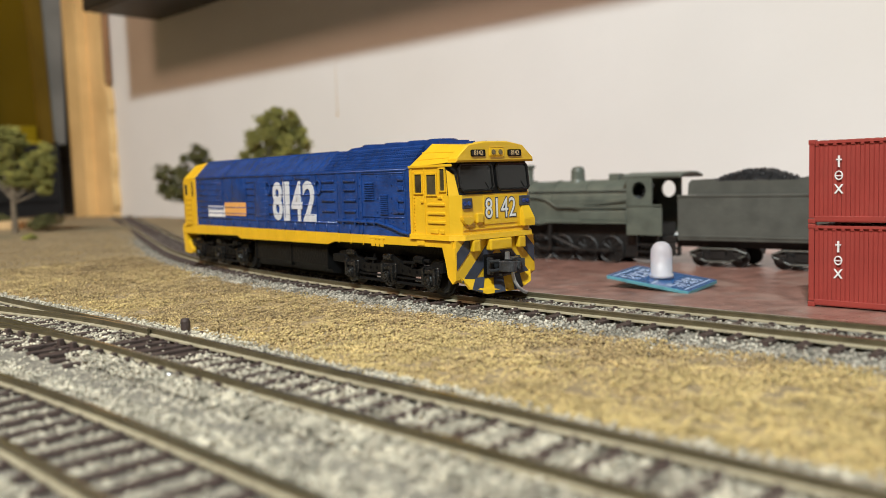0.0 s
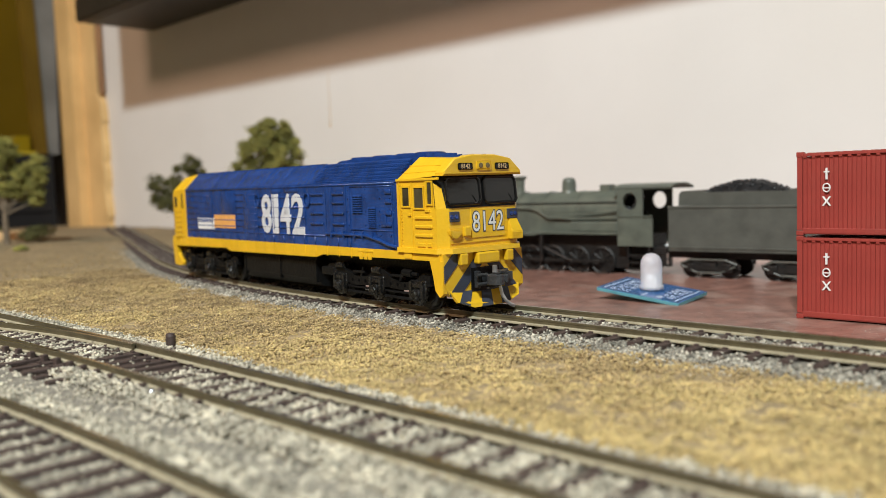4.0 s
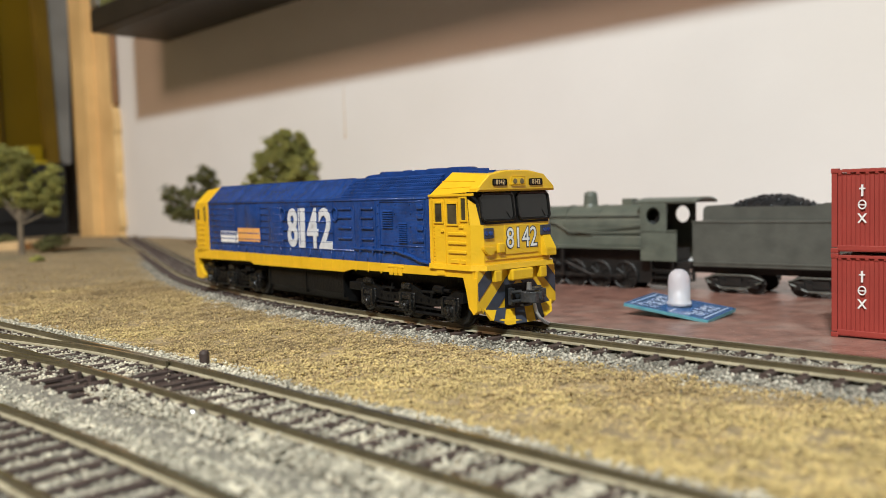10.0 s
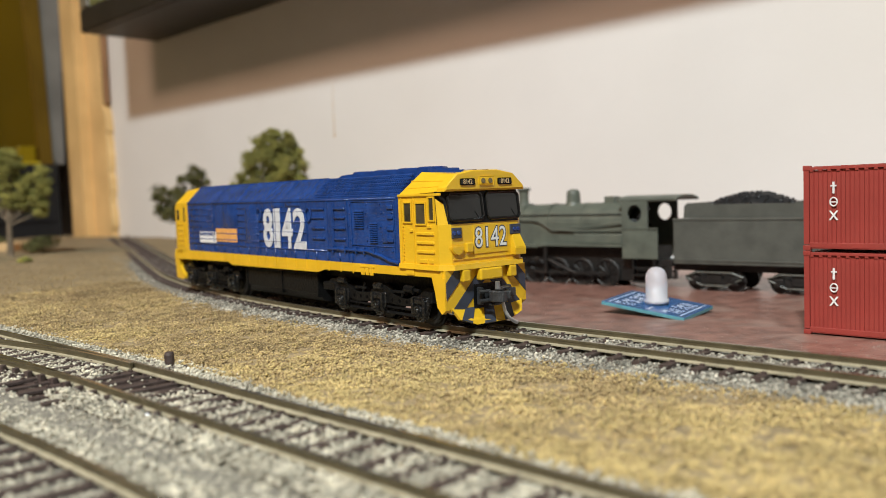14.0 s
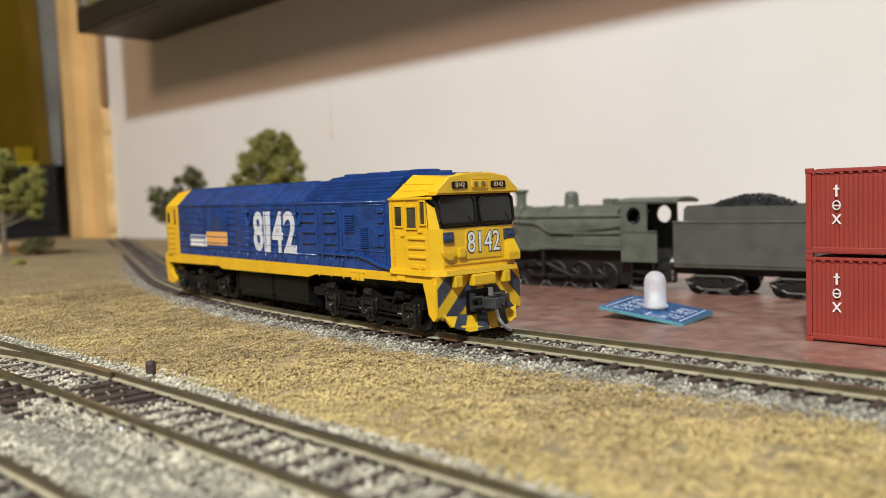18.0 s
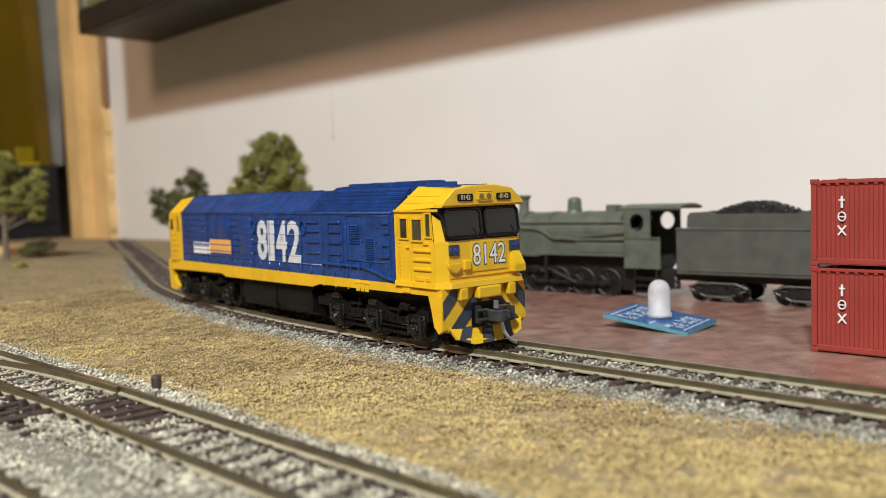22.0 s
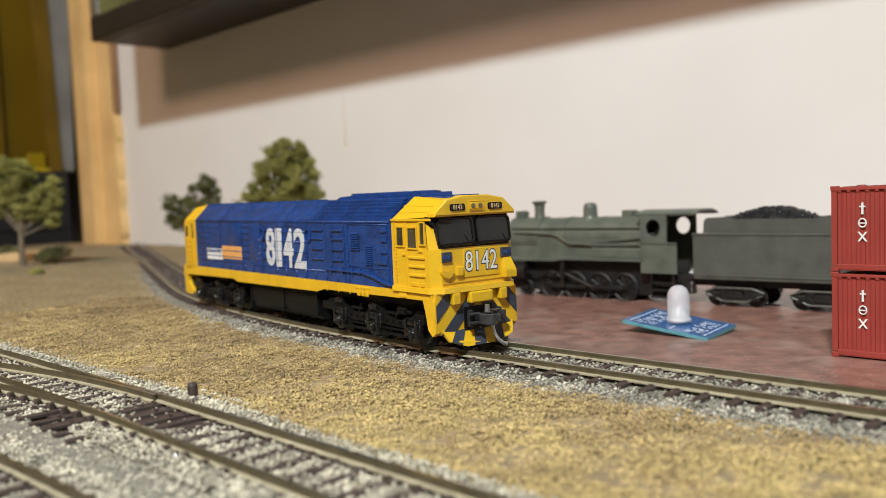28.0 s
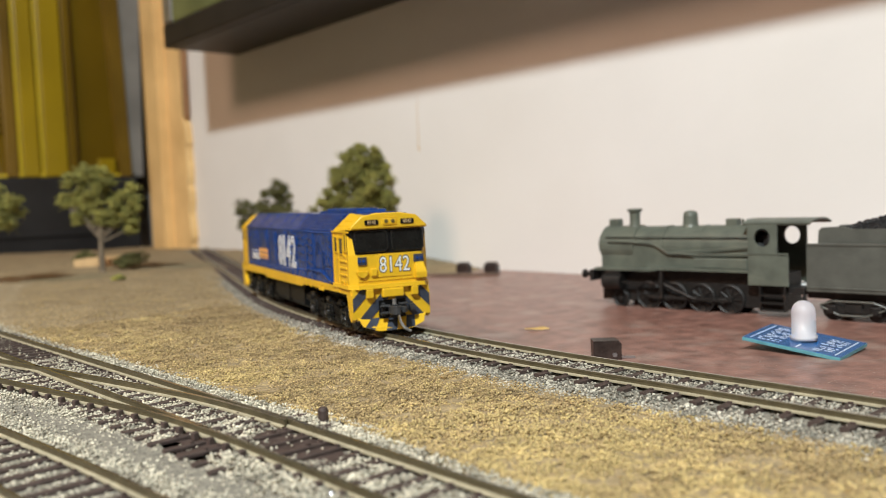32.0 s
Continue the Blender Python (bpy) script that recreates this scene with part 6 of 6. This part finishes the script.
def small_things():
    b = thing("block", "small dark brown plastic block beside the track", "block", at=pose(-0.1205, -0.0425, 0, 0, 0, 46))
    bm = bmesh.new()
    prism(bm, [(-5.5, 0), (5.5, 0), (5.5, 6.4), (4.4, 7.6), (-5.5, 7.6)], -4, 4, "y", MM)
    part("body", bm, RUST, b)
    bm = bmesh.new(); tube(bm, (2.8, -4.3, 2.0), (2.8, -4.0, 2.0), 0.9, 0.9, 10, MM); box(bm, 3.0, 11, -2.0, -1.2, 0.2, 0.9, MM)
    part("pin", bm, SILVER, b)
    s = thing("offcut", "thin brown splinter lying on the board", "offcut", at=pose(-0.106, -0.052, 0.0, 0, 0, 5))
    bm = bmesh.new(); prism(bm, [(-7, 0), (8, 0), (7, 1.6), (-6, 1.2)], -1.4, 1.4, "y", MM)
    part("splinter", bm, RUST, s)
    fl = thing("dried_flake", "curled tan flake lying on the maroon board", "debris", at=pose(-0.1896, -0.0072, 0.0006, 0, 0, 30))
    bm = bmesh.new(); loft(bm, [[(-6, -0.5, 0), (-6, 0.5, 0), (-6, 0.5, 0.3), (-6, -0.5, 0.3)], [(-2, -2.2, 0.2), (-2, 1.6, 0.0), (-2, 1.6, 0.5), (-2, -2.2, 0.9)], [(3, -1.6, 0), (3, 1.8, 0.6), (3, 1.8, 1.2), (3, -1.6, 0.4)], [(6.5, -0.3, 0.3), (6.5, 0.3, 0.3), (6.5, 0.3, 0.6), (6.5, -0.3, 0.6)]], MM)
    part("flake", bm, LEAFLET, fl)
    # a short length of spare track with two dark blocks near the wall
    t = thing("spare_rail", "dark brown strip lying on the board near the wall", "offcut", at=pose(-0.43, 0.168, 0, 0, 0, 28))
    bm = bmesh.new(); box(bm, -52, 14, -2.4, 2.4, 0, 2.6, MM, 0.4)
    part("strip", bm, BROWN_STRIP, t)
    bm = bmesh.new(); box(bm, -14, 28, 5, 8, 0, 2.2, MM, 0.3)
    part("strip", bm, BROWN_STRIP, t)
    for x, y in ((-0.448, 0.185), (-0.427, 0.198)):
        k = thing("dark_block", "small dark plastic block resting near the wall", "block", "blocks near the wall", pose(x, y, 0, 0, 0, 20))
        bm = bmesh.new(); box(bm, -6, 6, -4, 4, 0, 8.4, MM, 0.8); box(bm, -4.5, 4.5, -3, 3, 8.4, 10.0, MM, 0.6)
        part("body", bm, RUST, k)
    p = thing("points_peg", "short dark peg beside the points", "peg", at=pose(-0.0945, -0.1925, 0.0085))
    bm = bmesh.new(); turned(bm, [(1.35, -0.5), (1.35, 4.9), (1.1, 5.6), (0.5, 5.8)], (0, 0), 14, MM)
    part("pin", bm, SLEEPER, p)
    bm = bmesh.new(); box(bm, -6, 1.5, -1.6, 1.6, -0.6, 0.9, MM, 0.3)
    part("foot", bm, SLEEPER, p)
    j = thing("track_pin", "shiny round track pin head beside a rail", "pin", at=pose(-0.0475, -0.2215, 0.0108))
    bm = bmesh.new(); bmesh.ops.create_uvsphere(bm, u_segments=12, v_segments=8, radius=0.65 * MM)
    part("head", bm, SILVER, j)
    random.seed(12)
    for x, y in ((-0.528, -0.0572), (-0.0541, -0.1748), (-0.17, -0.162), (-0.255, -0.150), (-0.14, -0.150), (0.02, -0.155)):
        g = thing("pale_chip", "pale stone chip lying on the grass", "stone", "pale chips", pose(x, y, 0.0098, 20, 30, random.uniform(0, 360)))
        bm = bmesh.new(); bmesh.ops.create_icosphere(bm, subdivisions=1, radius=0.42 * MM)
        for v in bm.verts:
            v.co.z *= 0.5; v.co.x *= 1.3
        part("chip", bm, LEAFLET, g)
    wb = thing("white_bead", "small round white bead lying on the grass", "bead", at=pose(0.0806, -0.1612, 0.0101))
    bm = bmesh.new(); bmesh.ops.create_uvsphere(bm, u_segments=16, v_segments=10, radius=1.5 * MM)
    for f in bm.faces:
        f.smooth = True
    part("ball", bm, WHITE, wb)
    d = thing("wall_drip", "thin brownish drip mark on the white wall", "mark", at=pose(-0.551, WALL_Y - 0.0003, 0.115))
    bm = bmesh.new(); tube(bm, (0, 0, 4), (0, 0, 52), 0.35, 0.15, 6, MM); turned(bm, [(0.3, -1), (0.9, 0.6), (0.8, 2), (0.35, 4)], (0, 0), 8, MM)
    part("drip", bm, TAN, d)
    sl = thing("plywood_slab", "bare plywood offcut lying among the scenery", "offcut", at=pose(-0.80, 0.000, 0.0145, 0, 0, -40))
    bm = bmesh.new(); box(bm, -32, 32, -18, 18, -3, 5, MM, 0.8)
    part("slab", bm, TAN, sl)
    sl = thing("plywood_slab", "bare plywood offcut at the edge of the layout", "offcut", at=pose(-1.0, -0.115, 0.010, 0, 0, 12))
    bm = bmesh.new(); box(bm, -50, 50, -16, 16, -3, 5, MM, 0.8)
    part("slab", bm, TAN, sl)


# ---- trees ----
def clump(rng, centre, radius, n, squash=0.75):
    p = rng.normal(size=(n, 3))
    p /= np.linalg.norm(p, axis=1)[:, None]
    return centre + p * (radius * rng.uniform(0.35, 1.05, n)[:, None] ** 0.6) * (1, 1, squash)


def leaf_mesh(name, places, lo, hi, mat, parent, rng):
    n = len(places)
    size = rng.uniform(lo, hi, n)
    v = STONE_V[None] * (size[:, None, None] * rng.uniform(0.5, 1.3, (n, 6, 1)))
    q, _ = np.linalg.qr(rng.normal(size=(n, 3, 3)))
    v = np.einsum("nij,nkj->nki", q, v) + places[:, None]
    f = (STONE_F[None] + 6 * np.arange(n)[:, None, None]).reshape(-1, 3)
    ob = new(name, mesh_from(name, v.reshape(-1, 3).tolist(), f.tolist(), mat))
    ob.parent = parent
    return ob


def tree(name, label, at, height, blobs, seed, mat=None, trunk_r=0.0022, lean=0.0):
    """A model tree: tapered trunk, limbs to each clump, and clumps of foam leaves given as (x, y, z, radius)."""
    rng = np.random.default_rng(seed)
    t = thing(name, label, "tree", "model trees", pose(*at, 0, 0, 47))
    bm = bmesh.new()
    pts = [Vector((0, 0, -0.003)), Vector((lean * 0.3, 0, height * 0.25)), Vector((lean * 0.6, 0.001, height * 0.5)), Vector((lean, 0, height * 0.8))]
    rs = [trunk_r * 1.5, trunk_r, trunk_r * 0.75, trunk_r * 0.35]
    for i in range(3):
        tube(bm, pts[i], pts[i + 1], rs[i], rs[i + 1], 8)
    for k in range(5):
        a = k * 1.256
        tube(bm, (0, 0, 0.001), (0.0045 * math.cos(a), 0.0045 * math.sin(a), -0.002), trunk_r, trunk_r * 0.3, 6)
    part("trunk", bm, BARK, t)
    bm = bmesh.new()
    for x, y, z, r in blobs:
        base = pts[1].lerp(pts[2], min(1, max(0, (z - height * 0.3) / height)))
        tube(bm, base, (x, y, z), trunk_r * 0.5, trunk_r * 0.2, 6)
    part("limbs", bm, BARK, t)
    places = []
    for x, y, z, r in blobs:
        for _ in range(14):
            c = np.array((x, y, z)) + np.clip(rng.normal(0, r * 0.54, 3), -0.85 * r, 0.85 * r) * (1, 1, 0.8)
            places.append(c + rng.normal(0, r * rng.uniform(0.12, 0.26), (125, 3)) * (1, 1, 0.8))
    leaf_mesh("crown", np.concatenate(places), 0.0004, 0.0011, mat or LEAF_A, t, rng)
    return t


def bush(name, label, at, r, seed, mat):
    rng = np.random.default_rng(seed)
    b = thing(name, label, "bush", "", pose(*at))
    pl = np.concatenate([clump(rng, np.array((rng.normal(0, r * 0.45), rng.normal(0, r * 0.45), r * rng.uniform(0.3, 0.75))), r * 0.5, 110) for _ in range(8)])
    leaf_mesh("foliage", pl, 0.0006, 0.0013, mat, b, rng)


def trees():
    tree("tree", "leafy olive model tree standing behind the main line", (-0.530, 0.136, 0.0), 0.112,
         [(0.001, 0, 0.113, 0.007), (-0.005, 0, 0.103, 0.010), (0.009, 0, 0.098, 0.011), (-0.014, 0.002, 0.087, 0.012), (0.005, -0.004, 0.084, 0.014), (0.019, 0, 0.084, 0.011), (-0.002, 0.004, 0.070, 0.015), (0.024, 0, 0.070, 0.010), (-0.027, 0, 0.065, 0.011), (-0.008, 0.004, 0.063, 0.014), (0.013, 0, 0.063, 0.013), (0.023, 0, 0.064, 0.010), (-0.038, 0, 0.053, 0.010), (-0.021, 0, 0.050, 0.012), (0.002, 0, 0.049, 0.014), (0.020, 0, 0.050, 0.011), (0.012, 0, 0.106, 0.009), (0.020, 0, 0.095, 0.010), (-0.009, 0, 0.094, 0.010), (-0.020, 0, 0.076, 0.011), (0.006, 0.003, 0.093, 0.012), (0.008, 0.002, 0.073, 0.013)], 21)
    tree("tree", "sparse dark model tree with separate tufts", (-0.712, 0.148, 0.0), 0.082,
         [(0.006, 0, 0.084, 0.0115), (0.016, 0, 0.078, 0.010), (-0.024, 0, 0.062, 0.0115), (-0.014, 0, 0.050, 0.011), (0.008, 0, 0.055, 0.013), (0.026, 0, 0.050, 0.010), (-0.026, 0, 0.045, 0.010), (0.036, 0, 0.046, 0.009), (-0.004, 0, 0.064, 0.010), (0.012, 0.002, 0.068, 0.010), (-0.004, 0, 0.044, 0.012)], 22, LEAF_B, 0.0018, 0.006)
    tree("tree", "broad olive model tree with a bare lower trunk", (-0.69, -0.0395, 0.0115), 0.10,
         [(-0.010, 0, 0.092, 0.009), (0.006, 0, 0.088, 0.009), (-0.020, 0, 0.081, 0.011), (-0.001, 0, 0.079, 0.013), (-0.027, 0, 0.067, 0.010), (-0.010, 0.004, 0.065, 0.013), (0.012, 0, 0.063, 0.011), (0.027, 0, 0.073, 0.009), (0.035, 0, 0.062, 0.009), (-0.018, 0, 0.051, 0.009), (0.004, 0, 0.049, 0.011), (0.024, 0, 0.049, 0.010), (0.030, 0.002, 0.040, 0.008)], 23, LEAF_A, 0.0023)
    tree("tree", "rounded olive model tree at the layout edge", (-0.66, -0.150, 0.0165), 0.075,
         [(0.0, 0, 0.078, 0.015), (0.014, 0, 0.064, 0.015), (-0.016, 0, 0.060, 0.015), (0.0, 0, 0.048, 0.016), (0.022, 0, 0.050, 0.013), (0.030, 0, 0.058, 0.010)], 24, LEAF_A, 0.002)
    bush("bush", "dark green scenic bush beside the tree", (-0.700, -0.012, 0.0115), 0.016, 31, LEAF_B)
    bush("bush", "low dark bush on the far ground", (-0.83, -0.005, 0.0115), 0.015, 33, LEAF_B)
    bush("grass_tuft", "small green tuft beside a white bead", (0.0800, -0.1572, 0.0086), 0.0024, 35, LEAF_A)
    bush("grass_tuft", "small fresh green tuft on the bare earth", (-0.6027, -0.0582, 0.0100), 0.0045, 34, LEAF_A)


room()
layout_base()
wall_cabinet()
door_frame()
machine()
LOCO, WHEELSETS = diesel()
container("shipping_container", 0.0, "red corrugated container standing on the maroon board")
container("shipping_container", 0.0298, "red corrugated container stacked on another container")
steam()
circuit_board()
small_things()
trees()
tracks()
beds()
scatter()


# ---- motion: the locomotive backs away along the main line ----
BACK = [(0, 0.0), (26.0, 0.0), (26.5, 0.0012), (27.0, 0.0042), (27.5, 0.0082), (28.0, 0.0139), (28.5, 0.0203), (29.0, 0.0288), (29.5, 0.0390), (30.0, 0.0502), (30.5, 0.0644), (31.0, 0.0793), (31.5, 0.1004), (32.0, 0.1255)]


def loco_pose(s):
    """The pose on the main line, both bogies on the track, after backing s metres."""
    d = 0.0891 + s
    xf, yf, _ = main_line(d - 0.0635)
    xr, yr, _ = main_line(d + 0.0730)
    a = math.atan2(yf - yr, xf - xr)
    k = 0.0730 / 0.1365
    cx, cy = xr + (xf - xr) * k, yr + (yf - yr) * k
    return pose(cx - 0.0012 * math.sin(a), cy + 0.0012 * math.cos(a), RAIL_TOP_Z, 0, 0, math.degrees(a) - 14.0 * s)


def motions():
    walk(LOCO, [(t, loco_pose(s)) for t, s in BACK])
    ts = [0.0, 26.0] + [26.0 + 0.1 * i for i in range(1, 61)]
    bt, bs = [t for t, _ in BACK], [s for _, s in BACK]
    for ws in WHEELSETS:
        home = ws.matrix_basis.copy()
        walk(ws, [(t, home @ pose(0, 0, 0, 0, -math.degrees(float(np.interp(t, bt, bs)) / 0.006), 0)) for t in ts])


motions()
